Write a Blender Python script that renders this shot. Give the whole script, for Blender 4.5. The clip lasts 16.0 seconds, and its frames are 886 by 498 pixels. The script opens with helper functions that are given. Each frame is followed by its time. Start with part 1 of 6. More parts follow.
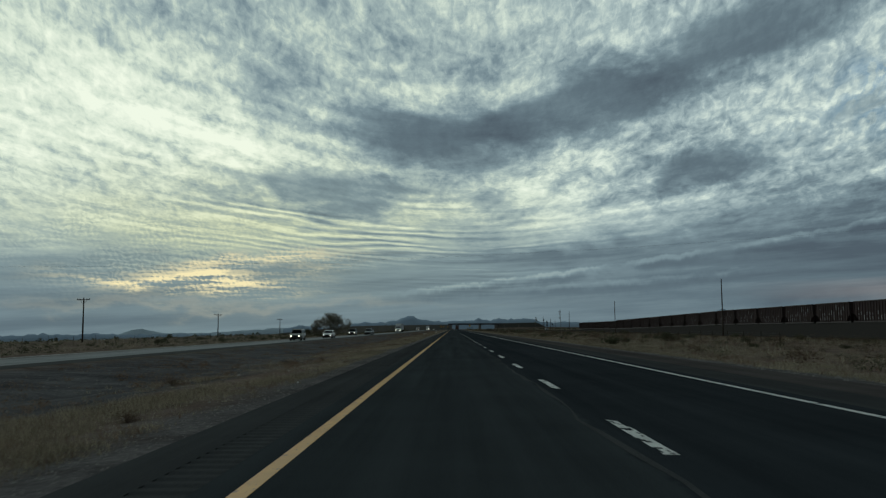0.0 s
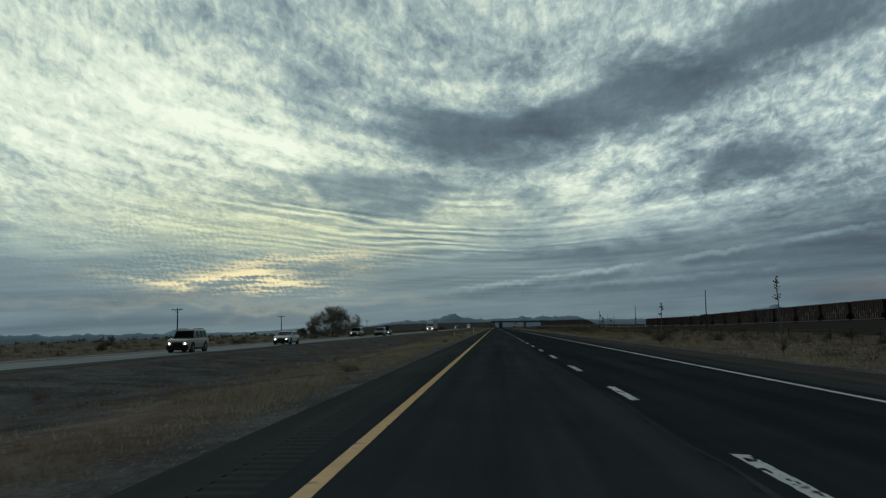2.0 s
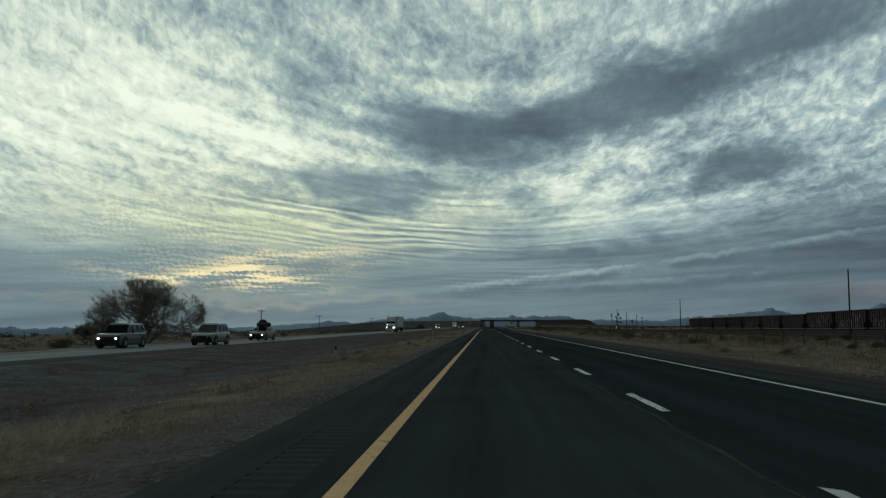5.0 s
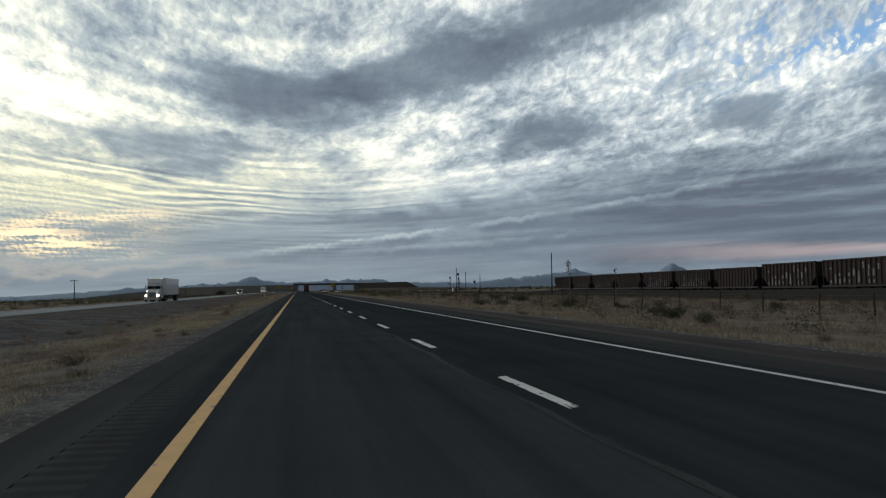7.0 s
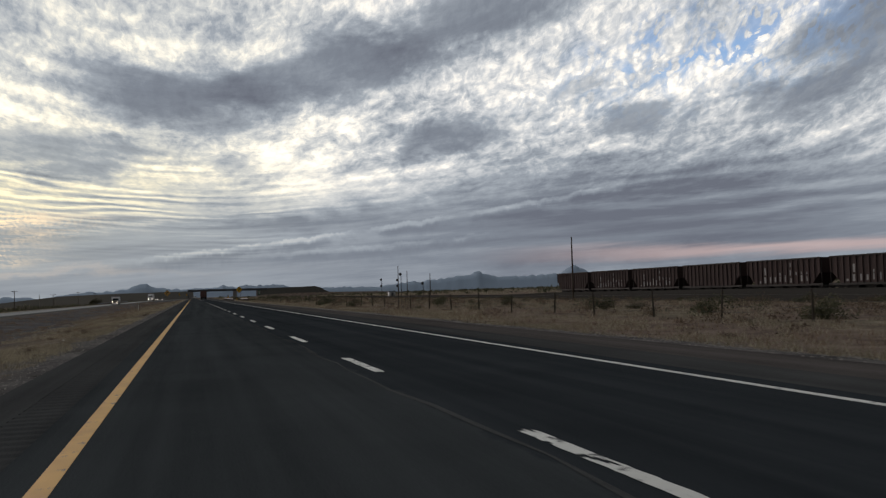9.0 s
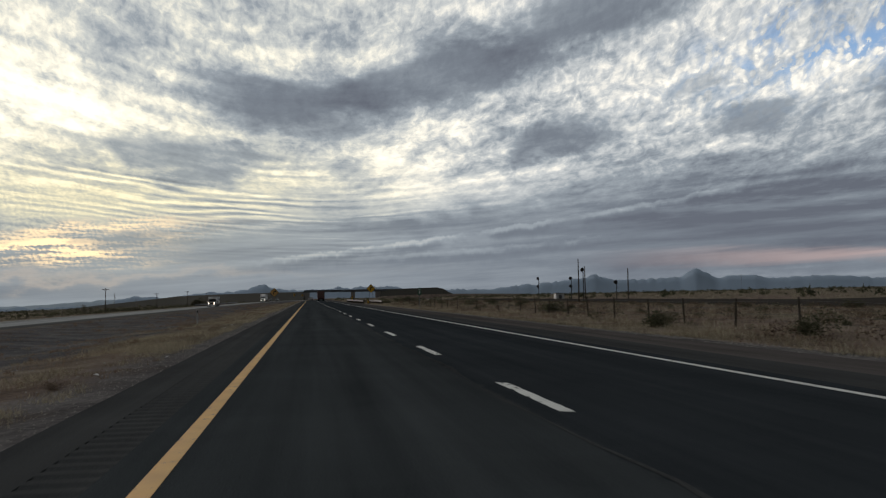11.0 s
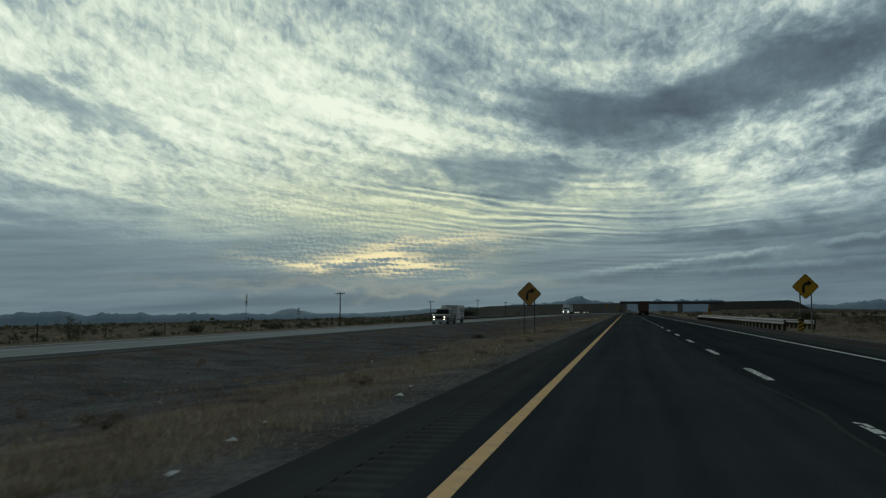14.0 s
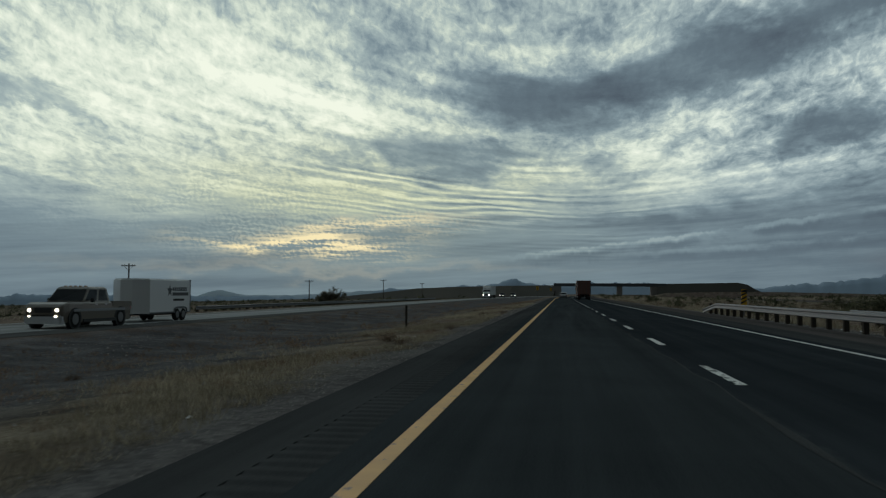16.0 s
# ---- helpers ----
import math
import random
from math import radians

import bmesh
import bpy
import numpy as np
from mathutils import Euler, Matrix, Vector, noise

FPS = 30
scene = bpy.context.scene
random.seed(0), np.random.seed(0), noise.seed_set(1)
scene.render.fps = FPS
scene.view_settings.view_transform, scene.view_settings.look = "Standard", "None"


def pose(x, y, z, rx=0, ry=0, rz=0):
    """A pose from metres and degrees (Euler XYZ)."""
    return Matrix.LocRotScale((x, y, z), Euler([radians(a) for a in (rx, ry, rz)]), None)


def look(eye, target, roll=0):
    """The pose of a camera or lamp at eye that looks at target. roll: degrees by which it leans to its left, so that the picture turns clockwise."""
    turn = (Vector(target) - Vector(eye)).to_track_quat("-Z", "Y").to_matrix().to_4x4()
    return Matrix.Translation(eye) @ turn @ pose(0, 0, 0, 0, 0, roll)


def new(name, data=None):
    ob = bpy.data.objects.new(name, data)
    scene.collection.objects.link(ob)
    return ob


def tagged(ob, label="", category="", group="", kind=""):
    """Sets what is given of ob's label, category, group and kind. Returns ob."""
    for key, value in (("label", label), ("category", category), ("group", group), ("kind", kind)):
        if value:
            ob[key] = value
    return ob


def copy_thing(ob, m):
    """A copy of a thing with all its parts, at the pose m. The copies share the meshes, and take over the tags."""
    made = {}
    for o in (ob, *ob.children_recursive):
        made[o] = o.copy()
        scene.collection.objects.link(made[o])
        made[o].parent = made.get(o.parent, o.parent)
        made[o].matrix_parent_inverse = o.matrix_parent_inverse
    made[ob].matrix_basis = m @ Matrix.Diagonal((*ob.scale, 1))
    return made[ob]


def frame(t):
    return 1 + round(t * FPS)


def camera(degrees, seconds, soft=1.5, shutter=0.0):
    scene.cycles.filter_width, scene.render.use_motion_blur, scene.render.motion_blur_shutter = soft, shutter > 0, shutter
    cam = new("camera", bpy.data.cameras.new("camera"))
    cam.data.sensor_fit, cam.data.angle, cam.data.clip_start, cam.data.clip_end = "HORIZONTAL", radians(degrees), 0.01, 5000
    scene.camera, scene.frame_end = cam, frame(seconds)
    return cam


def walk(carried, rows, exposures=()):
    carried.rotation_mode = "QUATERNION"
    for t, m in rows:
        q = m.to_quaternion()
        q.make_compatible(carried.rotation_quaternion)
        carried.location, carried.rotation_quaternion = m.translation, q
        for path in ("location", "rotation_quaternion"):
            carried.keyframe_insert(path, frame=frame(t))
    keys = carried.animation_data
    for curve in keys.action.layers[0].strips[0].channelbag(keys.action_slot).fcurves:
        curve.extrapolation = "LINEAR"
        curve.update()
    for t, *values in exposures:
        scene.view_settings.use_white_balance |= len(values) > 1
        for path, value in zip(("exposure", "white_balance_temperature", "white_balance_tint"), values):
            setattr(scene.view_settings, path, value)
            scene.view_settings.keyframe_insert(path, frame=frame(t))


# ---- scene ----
# World: y runs along the highway, x to the right of its yellow edge line, z up; the carriageway lies at z = 0.
EYE_HEIGHT = 1.213
cam = camera(55.3, 16.0, soft=1.25, shutter=0.06)


def drive_pose(x, y, heading, pitch, roll):
    """The camera in the car: heading to the right of the road's direction, pitch up, roll to its left, in degrees."""
    a, p = radians(heading), radians(pitch)
    eye = Vector((x, y, EYE_HEIGHT))
    return look(eye, eye + Vector((math.sin(a) * math.cos(p), math.cos(a) * math.cos(p), math.sin(p))), roll)


# seconds, x, y, heading, pitch, roll
DRIVE = [
    (0.0, 1.573, 0.18, -0.58, 5.37, -0.33),
    (0.5, 1.556, 16.50, -0.53, 5.04, -0.50),
    (1.0, 1.507, 32.49, -0.48, 4.88, -0.30),
    (1.5, 1.447, 49.17, -1.82, 5.28, -0.37),
    (2.0, 1.415, 65.52, -3.44, 5.26, -0.67),
    (2.5, 1.373, 82.14, -3.83, 5.26, -0.78),
    (3.0, 1.310, 98.63, -4.02, 5.57, -0.52),
    (5.3, 1.051, 174.75, -2.26, 4.95, 0.53),
    (5.5, 1.043, 181.26, -1.42, 4.66, 0.49),
    (6.0, 0.999, 198.06, 2.51, 4.45, 0.21),
    (6.5, 0.970, 214.94, 6.43, 3.49, -0.26),
    (7.0, 0.932, 231.50, 9.78, 2.65, -0.69),
    (7.5, 0.927, 247.60, 12.31, 2.31, -0.93),
    (8.0, 0.914, 264.23, 15.32, 2.65, -1.26),
    (8.2, 0.914, 271.11, 16.63, 2.73, -1.49),
    (10.3, 1.037, 341.04, 15.27, 2.89, -1.88),
    (10.5, 1.042, 347.59, 14.22, 2.67, -1.87),
    (11.0, 1.051, 364.80, 9.05, 3.15, -1.00),
    (11.5, 1.074, 380.66, 1.23, 4.19, -0.38),
    (12.0, 1.102, 397.28, -6.28, 4.47, 0.08),
    (12.5, 1.115, 414.67, -11.19, 4.40, 0.56),
    (13.0, 1.143, 431.12, -13.45, 4.51, 0.35),
    (13.5, 1.165, 447.43, -13.09, 4.13, -0.03),
    (14.0, 1.207, 464.23, -12.22, 4.14, 0.07),
    (14.5, 1.212, 480.78, -11.13, 4.21, 0.40),
    (15.0, 1.236, 497.59, -9.79, 3.48, 0.52),
    (15.5, 1.253, 514.15, -8.66, 3.07, 0.67),
    (16.0, 1.273, 530.59, -7.94, 2.96, 0.29),

]
walk(cam, [(row[0], drive_pose(*row[1:])) for row in DRIVE],
     exposures=[(0.0, -0.05, 6000, 4), (5.5, -0.05, 6000, 4), (6.0, 0.02, 6050, 8), (6.5, 0.25, 6150, 13), (7.0, 0.46, 6300, 19), (8.0, 0.54, 6600, 25), (10.5, 0.54, 6900, 27),
                (11.0, 0.42, 6750, 24), (11.5, 0.15, 6350, 15), (12.0, -0.06, 6000, 4), (15.0, -0.10, 6000, 5), (15.5, -0.06, 6030, 7), (16.0, -0.06, 6050, 8)])

# ---- sky and sun ----
world = bpy.data.worlds.new("evening_sky")
scene.world = world
world.use_nodes = True
wt = world.node_tree
wt.nodes.clear()


def sock(tree, value, socket):
    if isinstance(value, (int, float, tuple)):
        socket.default_value = value
    else:
        tree.links.new(value, socket)


def calc(op, a, b=0.0, c=0.0, tree=wt, clamp=False):
    n = tree.nodes.new("ShaderNodeMath")
    n.operation, n.use_clamp = op, clamp
    for value, socket in zip((a, b, c), n.inputs):
        sock(tree, value, socket)
    return n.outputs[0]


def vec(x, y, z, tree=wt):
    n = tree.nodes.new("ShaderNodeCombineXYZ")
    for value, socket in zip((x, y, z), n.inputs):
        sock(tree, value, socket)
    return n.outputs[0]


def grain(v, scale, detail=4.0, rough=0.55, distort=0.0, tree=wt):
    n = tree.nodes.new("ShaderNodeTexNoise")
    sock(tree, v, n.inputs["Vector"])
    n.inputs["Scale"].default_value, n.inputs["Detail"].default_value = scale, detail
    n.inputs["Roughness"].default_value, n.inputs["Distortion"].default_value = rough, distort
    return n.outputs["Fac"]


def blend(fac, a, b, tree=wt, mode="MIX"):
    n = tree.nodes.new("ShaderNodeMix")
    n.data_type, n.blend_type = "RGBA", mode
    sock(tree, fac, n.inputs[0])
    for value, socket in ((a, n.inputs[6]), (b, n.inputs[7])):
        sock(tree, value if not isinstance(value, tuple) else (*value, 1.0), socket)
    return n.outputs[2]


def ramp(fac, stops, tree=wt):
    n = tree.nodes.new("ShaderNodeValToRGB")
    sock(tree, fac, n.inputs[0])
    el = n.color_ramp.elements
    while len(el) < len(stops):
        el.new(0.5)
    for e, (at, colour) in zip(el, stops):
        e.position, e.color = at, (*colour, 1.0)
    return n.outputs[0]


def smooth(v, lo, hi, tree=wt):
    n = tree.nodes.new("ShaderNodeMapRange")
    n.interpolation_type = "SMOOTHSTEP"
    sock(tree, v, n.inputs["Value"])
    n.inputs["From Min"].default_value, n.inputs["From Max"].default_value = lo, hi
    return n.outputs["Result"]


SUN_AZIMUTH, SUN_HEIGHT = -20.0, 9.0
sky_tex = wt.nodes.new("ShaderNodeTexSky")
sky_tex.sky_type, sky_tex.sun_disc = "NISHITA", False
sky_tex.sun_elevation, sky_tex.sun_rotation = radians(SUN_HEIGHT), radians(SUN_AZIMUTH)

coords = wt.nodes.new("ShaderNodeTexCoord")
split = wt.nodes.new("ShaderNodeSeparateXYZ")
wt.links.new(coords.outputs["Generated"], split.inputs[0])
dx, dy, dz = split.outputs
azimuth = calc("MULTIPLY", calc("ARCTAN2", dx, dy), 57.2958)
height = calc("MULTIPLY", calc("ARCSINE", dz), 57.2958)


def centred(v, width):
    """Noise round 0.5 turned into a swing of that width round 0."""
    return calc("MULTIPLY", calc("SUBTRACT", v, 0.5), width)


# cloud rolls sink to the right over the west and rise to the right over the east; they crowd together towards the horizon
off_axis = calc("SQRT", calc("MULTIPLY_ADD", calc("SUBTRACT", azimuth, 1.5), calc("SUBTRACT", azimuth, 1.5), 30.0))
climb = calc("MAXIMUM", calc("MULTIPLY_ADD", off_axis, -0.0145, 1.08), 0.2)
level = calc("MULTIPLY", calc("LOGARITHM", calc("MULTIPLY", calc("ADD", calc("MAXIMUM", height, 0.0), 1.5), climb), 2.71828), 10.0)


def fibres(stretch, scale, detail, rough, distort, seed):
    """Cloud noise drawn out along the rolls."""
    return grain(vec(calc("MULTIPLY", azimuth, stretch), level, seed), scale, detail, rough, distort)


def waves(at, period, wander):
    """Ripples from -1 to 1 across a coordinate."""
    return calc("SINE", calc("MULTIPLY", calc("ADD", at, wander), 6.2832 / period))


sheets = fibres(0.13, 0.55, 6.0, 0.62, 0.6, 0.0)
tufts = fibres(0.55, 0.95, 5.0, 0.60, 0.7, 4.0)
flecks = fibres(0.60, 2.9, 4.0, 0.58, 0.5, 8.0)
warp_a = centred(fibres(0.35, 0.38, 6.0, 0.64, 0.4, 13.0), 13.0)
warp_e = centred(grain(vec(azimuth, calc("MULTIPLY", height, 2.2), 3.0), 0.15, 6.0, 0.62), 5.0)
az_w, el_w = calc("ADD", azimuth, warp_a), calc("ADD", height, warp_e)


def patch(az, el, half_w, half_h, tilt=0.0, firm=False):
    """A soft ellipse of sky, 1 in its middle; its edges follow the cloud noise."""
    c, s = math.cos(radians(tilt)), math.sin(radians(tilt))
    a, e = calc("SUBTRACT", az_w, az), calc("SUBTRACT", el_w, el)
    u = calc("DIVIDE", calc("ADD", calc("MULTIPLY", a, c), calc("MULTIPLY", e, s)), half_w)
    v = calc("DIVIDE", calc("SUBTRACT", calc("MULTIPLY", e, c), calc("MULTIPLY", a, s)), half_h)
    r = calc("ADD", calc("MULTIPLY", u, u), calc("MULTIPLY", v, v))
    if firm:
        r = calc("MULTIPLY", r, r)
    return calc("POWER", 2.718, calc("MULTIPLY", r, -1.0))


def total(start, items):
    for weight, mask in items:
        start = calc("MULTIPLY_ADD", mask, weight, start)
    return start


lift = calc("MULTIPLY", smooth(height, 0.5, 12.0), 0.25)
light_base = total(calc("ADD", lift, 0.29), [
    (0.31, patch(-31, 16, 16, 6.0)), (0.11, patch(-18, 13.6, 10, 2.4, -12)), (0.16, patch(-13, 11.0, 8, 1.2, -14)), (0.14, patch(-36, 10, 12, 3.0)), (0.09, patch(-34, 6.5, 12, 2.2)), (0.14, patch(-22, 7.5, 14, 3.0)),
    (0.26, patch(7, 9.0, 6, 1.8, 4)), (0.11, patch(23, 13.4, 8, 2.2, 12)), (0.10, patch(35, 13.0, 8, 3)), (0.20, patch(-8, 6.3, 10, 1.5)), (0.14, patch(10, 6.8, 6, 1.3)),
    (0.10, patch(5, 20, 8, 2.0))])
masses = total(0.0, [
    (0.34, patch(-1.0, 13.0, 7.0, 1.9, 2, True)), (0.34, patch(9.0, 14.9, 7.0, 2.0, 12, True)), (0.30, patch(19, 18.2, 9, 2.0, 14, True)), (0.27, patch(-9, 9.6, 6.0, 1.2, -6, True)),
    (0.34, patch(17.8, 10.4, 4.2, 1.15, 6, True)), (0.20, patch(0, 10.9, 4.0, 1.0, -8)), (0.18, patch(-11.5, 16.4, 3.2, 1.1, 0)), (0.22, patch(25.6, 13.3, 2.4, 0.8, 16, True)),
    (0.30, patch(29.2, 10.7, 3.0, 0.9, 8, True)), (0.38, patch(40.5, 11.8, 4.6, 1.4, 14, True)), (0.36, patch(43.5, 15, 4.5, 1.6, 10, True)), (0.26, patch(-33.3, 12.4, 2.6, 1.0, -20, True)),
    (0.30, patch(-37.6, 13.4, 2.4, 1.1, -20, True)), (0.16, patch(11, 8.2, 1.6, 0.6)), (0.14, patch(3.5, 8.6, 4.0, 0.6, -4))])
veil = total(0.0, [
    (0.34, patch(32, 5.8, 13, 2.4, 4)), (0.24, patch(31, 2.6, 14, 1.6)), (0.15, patch(8, 5.0, 8, 0.8, 2)), (0.07, patch(-33, 4.5, 14, 1.6))])
inside = calc("MINIMUM", calc("MULTIPLY", masses, 3.4), 1.0)
calm = calc("SUBTRACT", 1.0, calc("MULTIPLY", inside, 0.72))
streaks = grain(vec(calc("MULTIPLY", azimuth, 0.06), calc("MULTIPLY", calc("SUBTRACT", height, calc("MULTIPLY", azimuth, 0.055)), 0.9), 7.0), 1.0, 5.0, 0.6)
# long rolls over the west, finer ripples below them, and rows of tiny grains
rolls = waves(level, 1.20, centred(fibres(0.20, 0.40, 5.0, 0.62, 0.3, 6.0), 3.6))
ripples = waves(level, 0.58, centred(grain(vec(calc("MULTIPLY", azimuth, 0.16), level, 6.0), 0.5, 4.0, 0.6), 2.0))
fade = smooth(grain(vec(calc("MULTIPLY", azimuth, 0.14), level, 9.0), 0.8, 4.0, 0.6), 0.36, 0.60)
row_e = waves(height, 0.30, calc("ADD", calc("MULTIPLY", azimuth, 0.05), centred(grain(vec(calc("MULTIPLY", azimuth, 0.5), height, 2.0), 1.3, 4.0, 0.6), 1.1)))
row_a = waves(azimuth, 0.42, calc("ADD", calc("MULTIPLY", height, 0.45), centred(grain(vec(azimuth, calc("MULTIPLY", height, 1.6), 5.0), 1.2, 4.0, 0.6), 1.5)))
grains = calc("ADD", calc("MULTIPLY", row_e, 0.55), calc("MULTIPLY", row_a, 0.45))
grain_zone = calc("MULTIPLY", patch(-21, 5.6, 9, 2.6), smooth(grain(vec(calc("MULTIPLY", azimuth, 0.5), height, 15.0), 0.55, 4.0), 0.30, 0.62))


def cells(v, scale):
    """Small rounded cloudlets: 1 in the middle of each, 0 between them."""
    n = wt.nodes.new("ShaderNodeTexVoronoi")
    n.feature = "SMOOTH_F1"
    n.inputs["Smoothness"].default_value, n.inputs["Scale"].default_value, n.inputs["Randomness"].default_value = 0.35, scale, 0.75
    wt.links.new(v, n.inputs["Vector"])
    return smooth(n.outputs["Distance"], 0.62, 0.15)


cloudlets = cells(vec(calc("MULTIPLY", azimuth, 0.75), calc("MULTIPLY", level, 1.15), calc("MULTIPLY", tufts, 2.5)), 1.9)


def shelf(level, slope, curve, az0, az1, seed):
    """A long thin roll with a bumpy lit top and a shaded underside: its light minus its shade."""
    bumps = centred(grain(vec(azimuth, seed, 0.0), 0.75, 6.0, 0.62), 0.9)
    line = calc("MULTIPLY_ADD", calc("MULTIPLY", azimuth, azimuth), curve, calc("MULTIPLY_ADD", azimuth, slope, level))
    off = calc("SUBTRACT", calc("ADD", height, bumps), line)
    zone = calc("MULTIPLY", smooth(azimuth, az0, az0 + 7.0), smooth(azimuth, az1, az1 - 8.0))
    lit = calc("MULTIPLY", smooth(off, 0.16, 0.0), smooth(off, -0.42, -0.04))
    dull = calc("MULTIPLY", smooth(off, -0.10, -0.42), smooth(off, -1.15, -0.45))
    zone = calc("MULTIPLY", zone, smooth(grain(vec(azimuth, calc("MULTIPLY", height, 1.5), seed + 31.0), 0.30, 4.0, 0.6), 0.30, 0.54))
    return calc("MULTIPLY", calc("SUBTRACT", lit, calc("MULTIPLY", dull, 0.8)), zone)


bands = waves(height, 1.25, calc("ADD", calc("MULTIPLY", azimuth, -0.05), centred(grain(vec(calc("MULTIPLY", azimuth, 0.10), height, 21.0), 0.8, 5.0, 0.6), 2.6)))
high = smooth(height, 4.0, 10.0)
value = total(calc("SUBTRACT", calc("SUBTRACT", light_base, masses), veil), [
    (1.0, calc("MULTIPLY", centred(sheets, 0.80), calc("MULTIPLY", smooth(height, 2.0, 9.0), calc("MULTIPLY_ADD", calm, 0.6, 0.4)))),
    (1.0, calc("MULTIPLY", centred(tufts, 0.62), calc("MULTIPLY", calm, calc("MULTIPLY_ADD", patch(15, 11, 16, 4.5), 0.8, high)))),
    (1.0, calc("MULTIPLY", centred(flecks, 0.50), calc("MULTIPLY", calm, high))),
    (1.0, calc("MULTIPLY", centred(streaks, 1.0), calc("SUBTRACT", 0.50, calc("MULTIPLY", smooth(height, 5.0, 11.0), 0.42)))),
    (0.17, calc("MULTIPLY", calc("MULTIPLY", rolls, fade), calc("MULTIPLY", patch(-18, 12.5, 15, 3.6, -8), calm))),
    (0.22, calc("MULTIPLY", calc("MULTIPLY", ripples, fade), calc("MULTIPLY", patch(-7, 6.8, 12, 2.3, -4), calm))),
    (0.10, calc("MULTIPLY", grains, grain_zone)),
    (1.0, calc("MULTIPLY", calc("SUBTRACT", cloudlets, 0.45), calc("MULTIPLY", calc("MULTIPLY", patch(29, 14.0, 12, 3.5), calm), 0.13))),
    (0.125, calc("MULTIPLY", bands, patch(33, 5.4, 13, 2.6))),
    (0.15, shelf(2.85, 0.112, 0.0008, -6.0, 34.0, 0.0)), (0.10, shelf(2.25, 0.075, 0.0, 2.0, 24.0, 5.0)),
])
cloud = ramp(value, [(0.0, (0.090, 0.114, 0.136)), (0.20, (0.135, 0.175, 0.198)), (0.40, (0.225, 0.285, 0.304)), (0.60, (0.42, 0.49, 0.475)), (0.80, (0.74, 0.79, 0.68)), (1.0, (0.97, 0.98, 0.84))])
sun_way = Vector((math.sin(radians(SUN_AZIMUTH)) * math.cos(radians(SUN_HEIGHT)), math.cos(radians(SUN_AZIMUTH)) * math.cos(radians(SUN_HEIGHT)), math.sin(radians(SUN_HEIGHT))))
toward = total(0.0, [(sun_way.x, dx), (sun_way.y, dy), (sun_way.z, dz)])
cloud = blend(calc("MULTIPLY", smooth(toward, 0.80, 0.985), smooth(value, 0.35, 0.75)), cloud, (1.0, 0.99, 0.92), mode="MULTIPLY")
cloud = blend(calc("MULTIPLY", calc("MULTIPLY", patch(-13, 6.2, 15, 3.4), 0.75), smooth(value, 0.35, 0.7)), cloud, (1.0, 0.945, 0.76), mode="MULTIPLY")
# low gap towards the hidden sun, pink afterlight low in the north-east, blue holes between the cloudlets
torn = smooth(calc("ADD", grain(vec(calc("MULTIPLY", azimuth, 0.22), calc("MULTIPLY", calc("MULTIPLY_ADD", azimuth, -0.02, height), 2.6), 1.0), 0.9, 5.0, 0.62), calc("MULTIPLY", grains, 0.07)), 0.38, 0.60)
gap = calc("MULTIPLY", calc("ADD", patch(-17.5, 3.1, 5.0, 0.60, 0), calc("MULTIPLY", patch(-14.5, 4.4, 6.0, 0.5, 3), 0.6)), torn)
cloud = blend(calc("MULTIPLY", patch(-14, 5.6, 15, 4.5), 0.42), cloud, (0.74, 0.66, 0.44), mode="SOFT_LIGHT")
cloud = blend(calc("MINIMUM", calc("MULTIPLY", gap, 1.4), 1.0), cloud, (1.02, 0.83, 0.46))
band = calc("SUBTRACT", height, calc("MULTIPLY_ADD", calc("SUBTRACT", streaks, 0.5), 1.6, 2.1))
band = calc("MULTIPLY", calc("MULTIPLY", smooth(band, -0.6, 0.0), smooth(band, 0.7, 0.05)), smooth(azimuth, 16.0, 38.0))
cloud = blend(calc("MULTIPLY", band, 0.48), cloud, (0.49, 0.385, 0.335))
cloud = blend(calc("MULTIPLY", patch(-16, 1.7, 12, 0.30, 0), 0.35), cloud, (0.46, 0.42, 0.32))
hole = calc("MULTIPLY", patch(34.5, 14.9, 7.5, 2.3, 8), calc("MULTIPLY", smooth(calc("ADD", cloudlets, centred(flecks, 0.8)), 0.72, 0.22), smooth(tufts, 0.64, 0.40)))
clear = blend(1.0, sky_tex.outputs[0], (0.075, 0.108, 0.145), mode="MULTIPLY")
whole = blend(calc("MULTIPLY", hole, 0.95), cloud, clear)
# unseen sky away from the low sun, overhead and behind, dimmed to darken ground
dimming = calc("ADD", calc("MULTIPLY", smooth(toward, 0.05, 0.45), 0.83), 0.17)
whole = blend(1.0, whole, vec(dimming, dimming, dimming), mode="MULTIPLY")
back = wt.nodes.new("ShaderNodeBackground")
wt.links.new(whole, back.inputs[0])
back.inputs[1].default_value = 1.0
wt.links.new(back.outputs[0], wt.nodes.new("ShaderNodeOutputWorld").inputs[0])

sun = new("sun", bpy.data.lights.new("sun", "SUN"))
sun.data.energy, sun.data.angle, sun.data.color = 0.5, radians(20), (1.0, 0.93, 0.82)
sun.matrix_world = look((0, 0, 50), (50 * -math.sin(radians(SUN_AZIMUTH)), 50 * -math.cos(radians(SUN_AZIMUTH)), 50 - 50 * math.tan(radians(SUN_HEIGHT))))

# ---- materials ----


